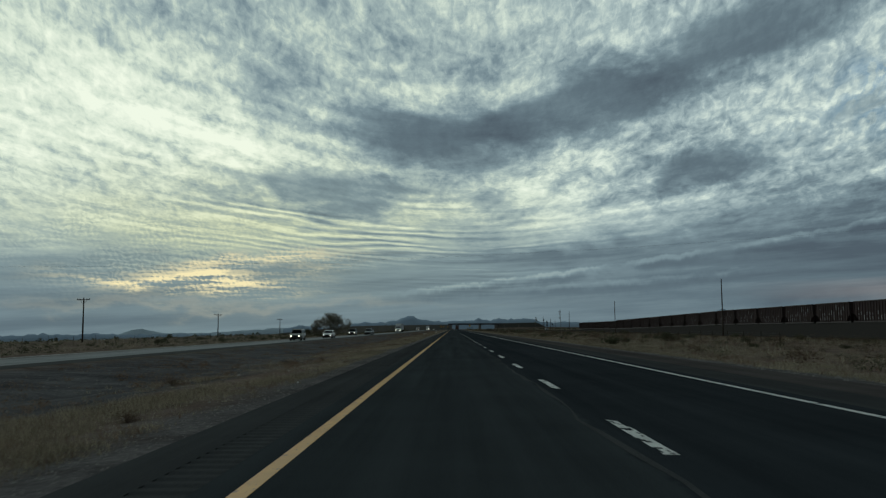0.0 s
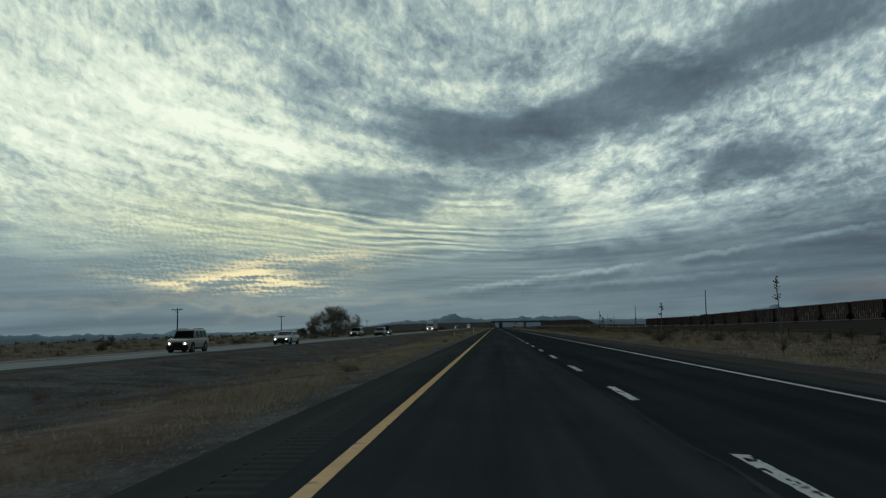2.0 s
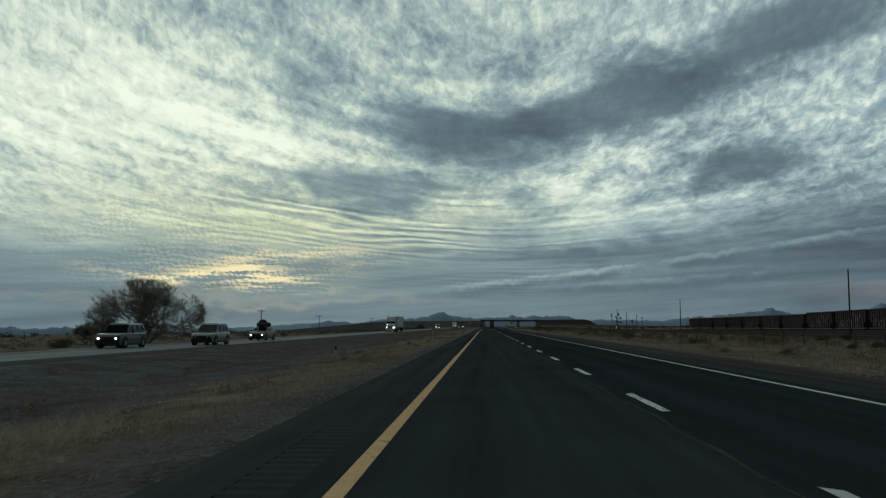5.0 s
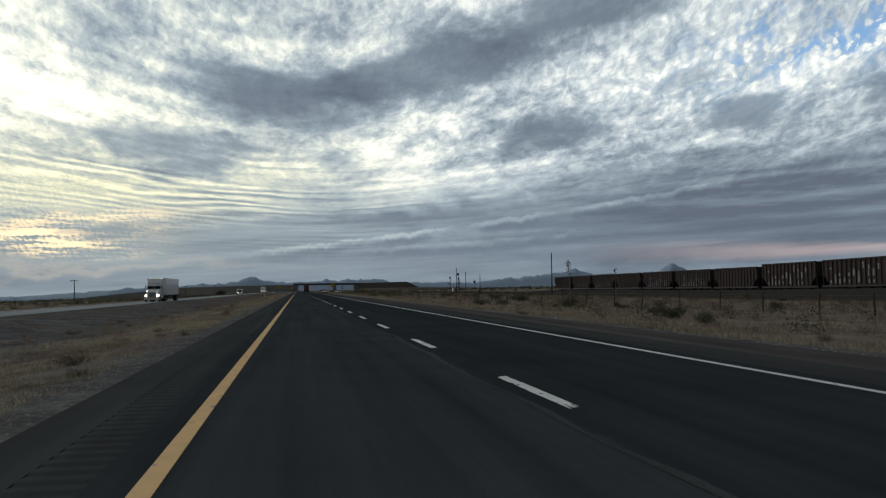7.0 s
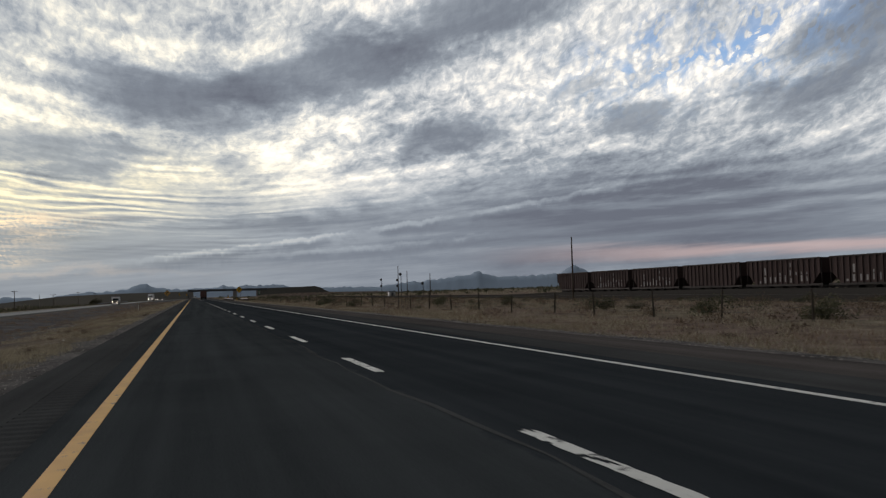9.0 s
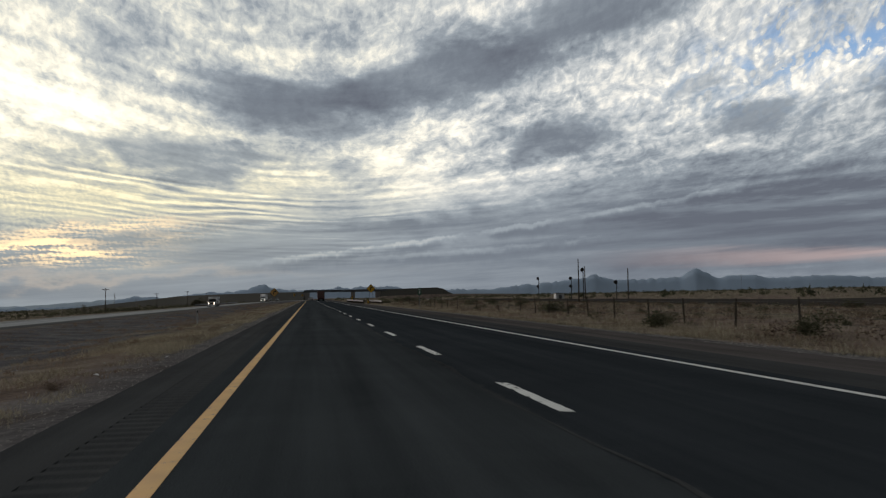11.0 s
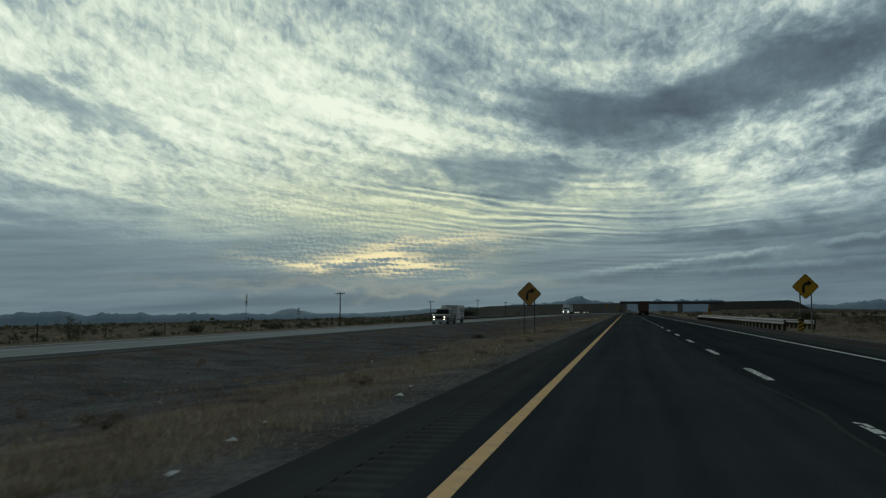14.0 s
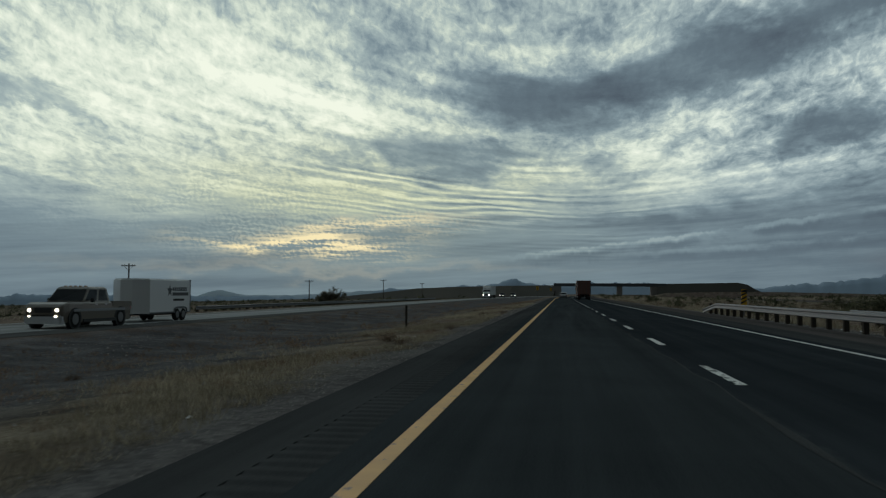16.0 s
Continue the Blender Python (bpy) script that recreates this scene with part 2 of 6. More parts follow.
def material(name, dark, light, rough=0.8, metal=0.0, scale=3.0, fine=40.0, bump=0.2, spread=0.35, emit=None, power=0.0, stretch=(1, 1, 1), coat=0.0, vary=0.0):
    """A surface that wanders between two colours at two scales, with relief; vary: how far single objects differ."""
    m = bpy.data.materials.new(name)
    m.use_nodes = True
    tree = m.node_tree
    shader = tree.nodes["Principled BSDF"]
    where = tree.nodes.new("ShaderNodeTexCoord")
    maps = tree.nodes.new("ShaderNodeMapping")
    maps.inputs["Scale"].default_value = stretch
    tree.links.new(where.outputs["Object"], maps.inputs[0])
    v = maps.outputs[0]
    big, small = grain(v, scale, 5.0, 0.6, tree=tree), grain(v, fine, 4.0, 0.6, tree=tree)
    mix = calc("ADD", calc("MULTIPLY", calc("SUBTRACT", big, 0.5), 1.0 + spread), calc("MULTIPLY", small, 1.0), tree=tree)
    if vary:
        info = tree.nodes.new("ShaderNodeObjectInfo")
        mix = calc("ADD", mix, calc("MULTIPLY", calc("SUBTRACT", info.outputs["Random"], 0.5), vary, tree=tree), tree=tree)
    tree.links.new(ramp(mix, [(0.28, dark), (0.72, light)], tree=tree), shader.inputs["Base Color"])
    shader.inputs["Metallic"].default_value = metal
    if rough >= 0.9:
        shader.inputs["Specular IOR Level"].default_value = 0.0
    sock(tree, calc("ADD", calc("MULTIPLY", calc("SUBTRACT", small, 0.5), 0.25, tree=tree), rough, tree=tree, clamp=True), shader.inputs["Roughness"])
    if coat:
        shader.inputs["Coat Weight"].default_value = coat
    if bump:
        b = tree.nodes.new("ShaderNodeBump")
        b.inputs["Strength"].default_value, b.inputs["Distance"].default_value = bump, 0.02
        tree.links.new(mix, b.inputs["Height"])
        tree.links.new(b.outputs[0], shader.inputs["Normal"])
    if emit:
        shader.inputs["Emission Color"].default_value, shader.inputs["Emission Strength"].default_value = (*emit, 1.0), power
    return m


def asphalt(name, dark, light, rough=0.85, joint=None):
    """Rolled asphalt: fine stone grain, long wheel tracks and patches; joint: where a newer, blacker lane begins."""
    m = bpy.data.materials.new(name)
    m.use_nodes = True
    tree = m.node_tree
    shader = tree.nodes["Principled BSDF"]
    where = tree.nodes.new("ShaderNodeTexCoord")
    v = where.outputs["Object"]
    stretch = tree.nodes.new("ShaderNodeMapping")
    stretch.inputs["Scale"].default_value = (1.6, 0.035, 1.0)
    tree.links.new(v, stretch.inputs[0])
    tracks = grain(stretch.outputs[0], 1.0, 4.0, 0.6, tree=tree)
    patches, stones = grain(v, 0.35, 5.0, 0.6, 0.5, tree=tree), grain(v, 60.0, 3.0, 0.7, tree=tree)
    mix = total_in(tree, [(0.62, tracks), (0.28, patches), (0.68, stones)])
    tint = ramp(mix, [(0.60, dark), (1.02, light)], tree=tree)
    if joint is not None:
        xyz = tree.nodes.new("ShaderNodeSeparateXYZ")
        tree.links.new(v, xyz.inputs[0])
        edge = calc("ADD", xyz.outputs[0], calc("MULTIPLY", calc("SUBTRACT", grain(v, 1.7, 5.0, 0.65, tree=tree), 0.5, tree=tree), 0.55, tree=tree), tree=tree)
        newer = smooth(edge, joint - 0.04, joint + 0.05, tree=tree)
        tint = blend(newer, tint, blend(1.0, tint, (0.72, 0.74, 0.78), tree=tree, mode="MULTIPLY"), tree=tree)
    tree.links.new(tint, shader.inputs["Base Color"])
    sock(tree, calc("ADD", calc("MULTIPLY", stones, 0.2, tree=tree), rough - 0.1, tree=tree), shader.inputs["Roughness"])
    shader.inputs["Specular IOR Level"].default_value = 0.0
    b = tree.nodes.new("ShaderNodeBump")
    b.inputs["Strength"].default_value, b.inputs["Distance"].default_value = 0.35, 0.008
    tree.links.new(stones, b.inputs["Height"])
    tree.links.new(b.outputs[0], shader.inputs["Normal"])
    return m


def total_in(tree, items):
    start = 0.0
    for weight, mask in items:
        start = calc("MULTIPLY_ADD", mask, weight, start, tree=tree)
    return start


def worn_paint(name, dark, light, under, wear):
    """Road paint, chipped away to the asphalt in flakes."""
    m = bpy.data.materials.new(name)
    m.use_nodes = True
    tree = m.node_tree
    shader = tree.nodes["Principled BSDF"]
    v = tree.nodes.new("ShaderNodeNewGeometry").outputs["Position"]
    soil, flakes = grain(v, 1.4, 4.0, tree=tree), grain(v, 5.0, 5.0, 0.65, 0.2, tree=tree)
    paint = ramp(soil, [(0.3, dark), (0.7, light)], tree=tree)
    info = tree.nodes.new("ShaderNodeObjectInfo")
    flakes = calc("ADD", flakes, calc("MULTIPLY", calc("SUBTRACT", info.outputs["Random"], 0.6), 0.2, tree=tree), tree=tree)
    gone = smooth(calc("ADD", flakes, calc("MULTIPLY", soil, 0.35, tree=tree), tree=tree), wear, wear + 0.06, tree=tree)
    tree.links.new(blend(gone, paint, under, tree=tree), shader.inputs["Base Color"])
    shader.inputs["Roughness"].default_value = 0.7
    return m


def ground_material():
    """Desert soil: dark gravel in the median's bottom, pale dust, dry straw on the verges and out on the plain."""
    m = bpy.data.materials.new("desert_ground")
    m.use_nodes = True
    tree = m.node_tree
    shader = tree.nodes["Principled BSDF"]
    v = tree.nodes.new("ShaderNodeNewGeometry").outputs["Position"]
    xyz = tree.nodes.new("ShaderNodeSeparateXYZ")
    tree.links.new(v, xyz.inputs[0])
    flat = vec(xyz.outputs[0], calc("MULTIPLY", xyz.outputs[1], 0.55, tree=tree), 0.0, tree=tree)
    broad, mid, fine = grain(flat, 0.07, 6.0, 0.6, tree=tree), grain(v, 0.45, 6.0, 0.65, 0.4, tree=tree), grain(v, 9.0, 4.0, 0.7, tree=tree)
    x = calc("ADD", xyz.outputs[0], calc("MULTIPLY", calc("SUBTRACT", mid, 0.5, tree=tree), 5.0, tree=tree), tree=tree)
    soil = ramp(calc("ADD", calc("MULTIPLY", mid, 0.6, tree=tree), calc("MULTIPLY", fine, 0.4, tree=tree), tree=tree),
                [(0.34, (0.080, 0.060, 0.050)), (0.50, (0.170, 0.130, 0.108)), (0.66, (0.28, 0.222, 0.185))], tree=tree)
    straw = ramp(calc("ADD", calc("MULTIPLY", mid, 0.55, tree=tree), calc("MULTIPLY", fine, 0.45, tree=tree), tree=tree),
                 [(0.36, (0.066, 0.055, 0.042)), (0.5, (0.160, 0.136, 0.103)), (0.64, (0.29, 0.25, 0.19))], tree=tree)
    gravel = ramp(calc("ADD", calc("MULTIPLY", mid, 0.5, tree=tree), calc("MULTIPLY", fine, 0.5, tree=tree), tree=tree),
                  [(0.38, (0.048, 0.049, 0.053)), (0.50, (0.103, 0.102, 0.106)), (0.62, (0.175, 0.170, 0.170))], tree=tree)
    scrub = ramp(calc("ADD", calc("MULTIPLY", mid, 0.7, tree=tree), calc("MULTIPLY", fine, 0.3, tree=tree), tree=tree),
                 [(0.38, (0.065, 0.062, 0.048)), (0.6, (0.17, 0.15, 0.11))], tree=tree)
    c = blend(smooth(broad, 0.42, 0.60, tree=tree), soil, straw, tree=tree)
    far = smooth(calc("ABSOLUTE", xyz.outputs[0], tree=tree), 90.0, 260.0, tree=tree)
    c = blend(calc("MULTIPLY", far, smooth(broad, 0.56, 0.44, tree=tree), tree=tree), c, scrub, tree=tree)
    median = calc("MULTIPLY", smooth(x, -19.0, -16.5, tree=tree), smooth(x, -4.5, -7.5, tree=tree), tree=tree)
    c = blend(calc("MULTIPLY", median, 0.92, tree=tree), c, gravel, tree=tree)
    edge = calc("MULTIPLY", smooth(x, -3.8, -1.8, tree=tree), smooth(x, 13.5, 11.5, tree=tree), tree=tree)
    c = blend(calc("MULTIPLY", edge, 0.8, tree=tree), c, gravel, tree=tree)
    tree.links.new(c, shader.inputs["Base Color"])
    shader.inputs["Roughness"].default_value, shader.inputs["Specular IOR Level"].default_value = 1.0, 0.0
    b = tree.nodes.new("ShaderNodeBump")
    b.inputs["Strength"].default_value, b.inputs["Distance"].default_value = 0.7, 0.06
    tree.links.new(total_in(tree, [(0.6, mid), (0.4, fine)]), b.inputs["Height"])
    tree.links.new(b.outputs[0], shader.inputs["Normal"])
    return m


def blades_material(name, tones, rough=0.95, thin=0.45):
    """Stems and leaves whose tone differs from one to the next."""
    m = bpy.data.materials.new(name)
    m.use_nodes = True
    tree = m.node_tree
    shader = tree.nodes["Principled BSDF"]
    geo = tree.nodes.new("ShaderNodeNewGeometry")
    broad = grain(geo.outputs["Position"], 0.12, 4.0, tree=tree)
    mix = calc("ADD", calc("MULTIPLY", geo.outputs["Random Per Island"], 0.55, tree=tree), calc("MULTIPLY", broad, 0.6, tree=tree), tree=tree)
    tree.links.new(ramp(mix, [(0.25 + 0.6 * i / (len(tones) - 1), c) for i, c in enumerate(tones)], tree=tree), shader.inputs["Base Color"])
    shader.inputs["Roughness"].default_value, shader.inputs["Specular IOR Level"].default_value = rough, 0.05
    through_light = tree.nodes.new("ShaderNodeBsdfTranslucent")
    tree.links.new(shader.inputs["Base Color"].links[0].from_socket, through_light.inputs[0])
    both = tree.nodes.new("ShaderNodeMixShader")
    both.inputs[0].default_value = thin
    tree.links.new(shader.outputs[0], both.inputs[1])
    tree.links.new(through_light.outputs[0], both.inputs[2])
    tree.links.new(both.outputs[0], tree.nodes["Material Output"].inputs[0])
    return m


def glass(name, tint):
    m = bpy.data.materials.new(name)
    m.use_nodes = True
    s = m.node_tree.nodes["Principled BSDF"]
    s.inputs["Base Color"].default_value, s.inputs["Roughness"].default_value = (*tint, 1.0), 0.05
    s.inputs["Specular IOR Level"].default_value = 0.3
    return m


M_GROUND = ground_material()
M_ROAD = asphalt("asphalt", (0.0305, 0.0350, 0.0376), (0.0660, 0.0738, 0.0780), joint=3.32)
M_SHOULDER = asphalt("shoulder_asphalt", (0.0385, 0.0400, 0.0410), (0.0815, 0.0835, 0.0840))
M_GRAVELSIDE = asphalt("gravelly_shoulder", (0.048, 0.043, 0.042), (0.120, 0.108, 0.103))
M_OLD_ROAD = asphalt("pale_pavement", (0.20, 0.208, 0.208), (0.44, 0.446, 0.436))
M_OUTER = asphalt("grey_pavement", (0.155, 0.153, 0.148), (0.31, 0.304, 0.29))
M_OPPSHOULDER = asphalt("dark_grey_shoulder", (0.070, 0.070, 0.070), (0.145, 0.144, 0.139))
M_SEAM = asphalt("crack_sealer", (0.018, 0.020, 0.022), (0.105, 0.108, 0.108))
M_YELLOW = worn_paint("yellow_paint", (0.46, 0.225, 0.012), (0.62, 0.31, 0.02), (0.10, 0.075, 0.045), 0.88)
M_WHITE = worn_paint("white_paint", (0.46, 0.46, 0.44), (0.66, 0.66, 0.63), (0.05, 0.05, 0.05), 0.90)
M_DASH = worn_paint("chipped_white_paint", (0.50, 0.50, 0.47), (0.72, 0.72, 0.68), (0.035, 0.035, 0.036), 0.85)
M_STRAW = blades_material("dry_grass", [(0.094, 0.082, 0.056), (0.20, 0.172, 0.120), (0.32, 0.285, 0.207), (0.46, 0.415, 0.315)])
M_RUSTGRASS = blades_material("reddish_grass", [(0.10, 0.068, 0.048), (0.19, 0.132, 0.092), (0.28, 0.215, 0.155)])
M_SCRUB = blades_material("scrub_leaves", [(0.038, 0.042, 0.028), (0.075, 0.080, 0.050), (0.14, 0.135, 0.085)])
M_DEAD = blades_material("dead_brush", [(0.05, 0.036, 0.028), (0.11, 0.08, 0.058), (0.18, 0.14, 0.10)])
M_TWIG = blades_material("twigs", [(0.15, 0.138, 0.112), (0.25, 0.23, 0.185), (0.36, 0.34, 0.27)])
M_BARK = material("bark", (0.11, 0.100, 0.085), (0.24, 0.215, 0.18), 0.95, scale=2.0, fine=18, bump=0.6)
M_POLE = material("weathered_pole_wood", (0.045, 0.036, 0.030), (0.11, 0.09, 0.075), 0.95, scale=1.0, fine=30, stretch=(6, 6, 0.6), bump=0.4)
M_POST = material("fence_post_wood", (0.028, 0.024, 0.021), (0.075, 0.065, 0.055), 0.95, scale=2, fine=30, stretch=(4, 4, 1), vary=0.4)
M_WIRE = material("dull_wire", (0.04, 0.04, 0.042), (0.10, 0.10, 0.10), 0.6, 0.6, bump=0)
M_STEEL = material("galvanised_steel", (0.070, 0.077, 0.084), (0.14, 0.149, 0.158), 0.55, 0.3, scale=1.2, fine=25, bump=0.1)
M_RUST = material("rusty_car_side", (0.033, 0.0225, 0.0215), (0.067, 0.043, 0.040), 0.85, 0.1, scale=0.5, fine=6, bump=0.3, vary=0.35, stretch=(1, 1, 0.4))
M_DARKSTEEL = material("dark_steel", (0.016, 0.015, 0.015), (0.05, 0.045, 0.042), 0.7, 0.4, scale=2, fine=20)
M_CHALK = material("faded_white_marks", (0.12, 0.115, 0.11), (0.32, 0.31, 0.30), 0.9, scale=1.5, fine=8, bump=0)
M_CONCRETE = material("concrete", (0.16, 0.15, 0.14), (0.32, 0.30, 0.28), 0.9, scale=0.4, fine=6)
M_SIGNYELLOW = material("yellow_sign_sheet", (0.74, 0.38, 0.015), (0.90, 0.50, 0.025), 0.5, scale=1.5, fine=12, bump=0.02)
# duller sheet and browner arrow colours of the sign in the median
M_DULLSIGN = material("dull_yellow_sign_sheet", (0.58, 0.33, 0.09), (0.76, 0.45, 0.14), 0.6, scale=1.5, fine=12, bump=0.02)
M_BROWNBLACK = material("brownish_black_sheet", (0.045, 0.038, 0.028), (0.085, 0.070, 0.050), 0.7, bump=0.02)
M_STONE = material("roadside_stones", (0.07, 0.066, 0.062), (0.24, 0.225, 0.205), 0.95, scale=2, fine=20, vary=0.5)
M_BLACK = material("black_sheet", (0.012, 0.012, 0.012), (0.03, 0.03, 0.03), 0.6, bump=0.02)
M_GREEN = material("green_sign_sheet", (0.01, 0.11, 0.06), (0.02, 0.16, 0.09), 0.5, bump=0.02)
M_WHITEPLASTIC = material("white_plastic", (0.50, 0.50, 0.48), (0.74, 0.74, 0.72), 0.6, scale=3, fine=20, bump=0.05)
M_WHITECAR = material("white_paintwork", (0.60, 0.61, 0.62), (0.80, 0.80, 0.80), 0.25, scale=0.8, fine=6, bump=0.0, coat=0.5)
M_SILVER = material("silver_paintwork", (0.17, 0.18, 0.19), (0.26, 0.27, 0.275), 0.35, 0.3, scale=0.8, fine=6, bump=0.0, coat=0.5)
M_BEIGE = material("pale_gold_paintwork", (0.30, 0.285, 0.255), (0.45, 0.43, 0.39), 0.35, 0.3, scale=0.8, fine=6, bump=0.0, coat=0.4)
M_DARKCAR = material("dark_paintwork", (0.025, 0.027, 0.03), (0.07, 0.07, 0.075), 0.28, 0.2, scale=0.8, fine=6, bump=0.0, coat=0.6)
M_TAN = material("tan_paintwork", (0.085, 0.072, 0.056), (0.17, 0.145, 0.115), 0.35, 0.2, scale=0.8, fine=6, bump=0.0, coat=0.4)
M_REDBOX = material("faded_red_trailer", (0.135, 0.076, 0.062), (0.22, 0.118, 0.097), 0.7, 0.05, scale=0.6, fine=5, bump=0.1)
M_TYRE = material("tyre_rubber", (0.010, 0.010, 0.010), (0.03, 0.03, 0.03), 0.9, fine=25)
M_RIM = material("alloy", (0.08, 0.08, 0.085), (0.19, 0.19, 0.19), 0.45, 0.6, bump=0)
M_GLASS = glass("dark_window_glass", (0.012, 0.015, 0.018))
M_CHROME = material("chrome", (0.5, 0.5, 0.5), (0.7, 0.7, 0.7), 0.15, 1.0, bump=0)
M_HEADLIGHT = material("lit_headlight", (0.9, 0.88, 0.8), (1, 0.98, 0.9), 0.2, bump=0, emit=(1.0, 0.90, 0.68), power=5.0)
M_TAIL = material("tail_light", (0.30, 0.012, 0.010), (0.42, 0.02, 0.016), 0.3, bump=0)
M_AMBER = material("amber_lens", (0.5, 0.2, 0.02), (0.6, 0.26, 0.03), 0.3, bump=0)
M_TARP = material("dark_luggage_cloth", (0.02, 0.022, 0.025), (0.07, 0.072, 0.08), 0.85, fine=14)
# distance haze is painted into the blue-grey base colours of both mountain materials
M_MOUNTAIN = material("haze_tinted_slopes", (0.25, 0.315, 0.40), (0.285, 0.355, 0.44), 1.0, scale=0.002, fine=0.008, bump=0.0)
M_HAZE = material("haze_tinted_peak", (0.36, 0.43, 0.49), (0.40, 0.47, 0.53), 1.0, scale=0.004, fine=0.03, bump=0.0)
M_BANK = material("dark_railway_bank", (0.034, 0.034, 0.032), (0.110, 0.104, 0.092), 0.95, scale=0.10, fine=0.7, bump=0.5)
M_GIRDER = material("grey_girder", (0.06, 0.066, 0.074), (0.12, 0.13, 0.14), 0.8, scale=0.3, fine=4)
M_BALLAST = material("grey_ballast", (0.032, 0.030, 0.029), (0.085, 0.079, 0.074), 0.95, scale=0.4, fine=5, bump=0.7)
M_SPOIL = material("dark_earth_and_cinders", (0.012, 0.0115, 0.011), (0.046, 0.042, 0.038), 0.95, scale=0.5, fine=4, bump=0.7)
M_LITTER = material("pale_litter", (0.45, 0.45, 0.44), (0.75, 0.75, 0.74), 0.7, bump=0.1)

# ---- building helpers ----


def part(name, bm, mat, parent=None, label="", smooth_faces=False):
    """Links a bmesh as one mesh object, under a thing or a part."""
    me = bpy.data.meshes.new(name)
    bm.normal_update()
    bm.to_mesh(me)
    bm.free()
    me.materials.append(mat)
    if smooth_faces:
        me.polygons.foreach_set("use_smooth", [True] * len(me.polygons))
    ob = new(name, me)
    if parent:
        ob.parent = parent
    if label:
        tagged(ob, label)
    return ob


def thing(name, x, y, z, label, category, group="", turn=0.0, kind=""):
    ob = tagged(new(name), label, category, group, kind)
    ob.matrix_world = pose(x, y, z, 0, 0, turn)
    return ob


def box(bm, x0, x1, y0, y1, z0, z1, bevel=0.0):
    vs = [bm.verts.new((x, y, z)) for z in (z0, z1) for x, y in ((x0, y0), (x1, y0), (x1, y1), (x0, y1))]
    fs = [bm.faces.new([vs[i] for i in f]) for f in ((3, 2, 1, 0), (4, 5, 6, 7), (0, 1, 5, 4), (1, 2, 6, 5), (2, 3, 7, 6), (3, 0, 4, 7))]
    if bevel:
        bmesh.ops.bevel(bm, geom=list({e for f in fs for e in f.edges}), offset=bevel, segments=2, affect="EDGES")
    return bm


def boxes(*specs, bevel=0.0):
    bm = bmesh.new()
    for s in specs:
        box(bm, *s, bevel=bevel)
    return bm


def tube(bm, points, radii, sides=8, caps=True):
    """A tapered tube along points."""
    rings = []
    pts = [Vector(p) for p in points]
    for i, p in enumerate(pts):
        d = (pts[min(i + 1, len(pts) - 1)] - pts[max(i - 1, 0)]).normalized()
        a = d.orthogonal().normalized() if abs(d.z) < 0.95 else Vector((1, 0, 0))
        a = (a - d * a.dot(d)).normalized()
        b = d.cross(a)
        r = radii[i] if isinstance(radii, (list, tuple)) else radii
        rings.append([bm.verts.new(p + (a * math.cos(2 * math.pi * k / sides) + b * math.sin(2 * math.pi * k / sides)) * r) for k in range(sides)])
    for lo, hi in zip(rings, rings[1:]):
        for k in range(sides):
            bm.faces.new((lo[k], lo[(k + 1) % sides], hi[(k + 1) % sides], hi[k]))
    if caps:
        bm.faces.new(rings[0][::-1]), bm.faces.new(rings[-1])
    return bm


def prism(bm, outline, axis, lo, hi):
    """Extrudes a closed outline of (a, b) along an axis from lo to hi."""
    def at(p, d):
        return {"x": (d, *p), "y": (p[0], d, p[1]), "z": (*p, d)}[axis]
    a = [bm.verts.new(at(p, lo)) for p in outline]
    b = [bm.verts.new(at(p, hi)) for p in outline]
    n = len(outline)
    for i in range(n):
        bm.faces.new((a[i], a[(i + 1) % n], b[(i + 1) % n], b[i]))
    bm.faces.new(a[::-1]), bm.faces.new(b)
    bmesh.ops.recalc_face_normals(bm, faces=bm.faces)
    return bm


def loft(bm, rings):
    """Skins closed rings of points one after the other and closes the ends."""
    vs = [[bm.verts.new(p) for p in ring] for ring in rings]
    n = len(vs[0])
    for lo, hi in zip(vs, vs[1:]):
        for i in range(n):
            bm.faces.new((lo[i], lo[(i + 1) % n], hi[(i + 1) % n], hi[i]))
    bm.faces.new(vs[0][::-1]), bm.faces.new(vs[-1])
    bmesh.ops.recalc_face_normals(bm, faces=bm.faces)
    return bm


def soup(name, verts, faces, mat, label="", category="", kind="stuff", parent=None):
    """One object from arrays of corners and triangles or quads."""
    me = bpy.data.meshes.new(name)
    k = faces.shape[1]
    me.vertices.add(len(verts)), me.loops.add(faces.size), me.polygons.add(len(faces))
    me.vertices.foreach_set("co", np.asarray(verts, dtype=np.float32).ravel())
    me.loops.foreach_set("vertex_index", np.asarray(faces, dtype=np.int32).ravel())
    me.polygons.foreach_set("loop_start", np.arange(0, faces.size, k, dtype=np.int32))
    me.update(calc_edges=True)
    me.materials.append(mat)
    ob = new(name, me)
    ob.parent = parent
    return tagged(ob, label, category, kind=kind)


# ---- the lie of the land ----
CURVE_START, CURVE_RADIUS = 720.0, 2130.0


def bend(y):
    """How far the highway has swung to the right at y."""
    return max(0.0, y - CURVE_START) ** 2 / (2 * CURVE_RADIUS) if y < 1500 else (780.0 ** 2 / (2 * CURVE_RADIUS) + (y - 1500) * 780.0 / CURVE_RADIUS)


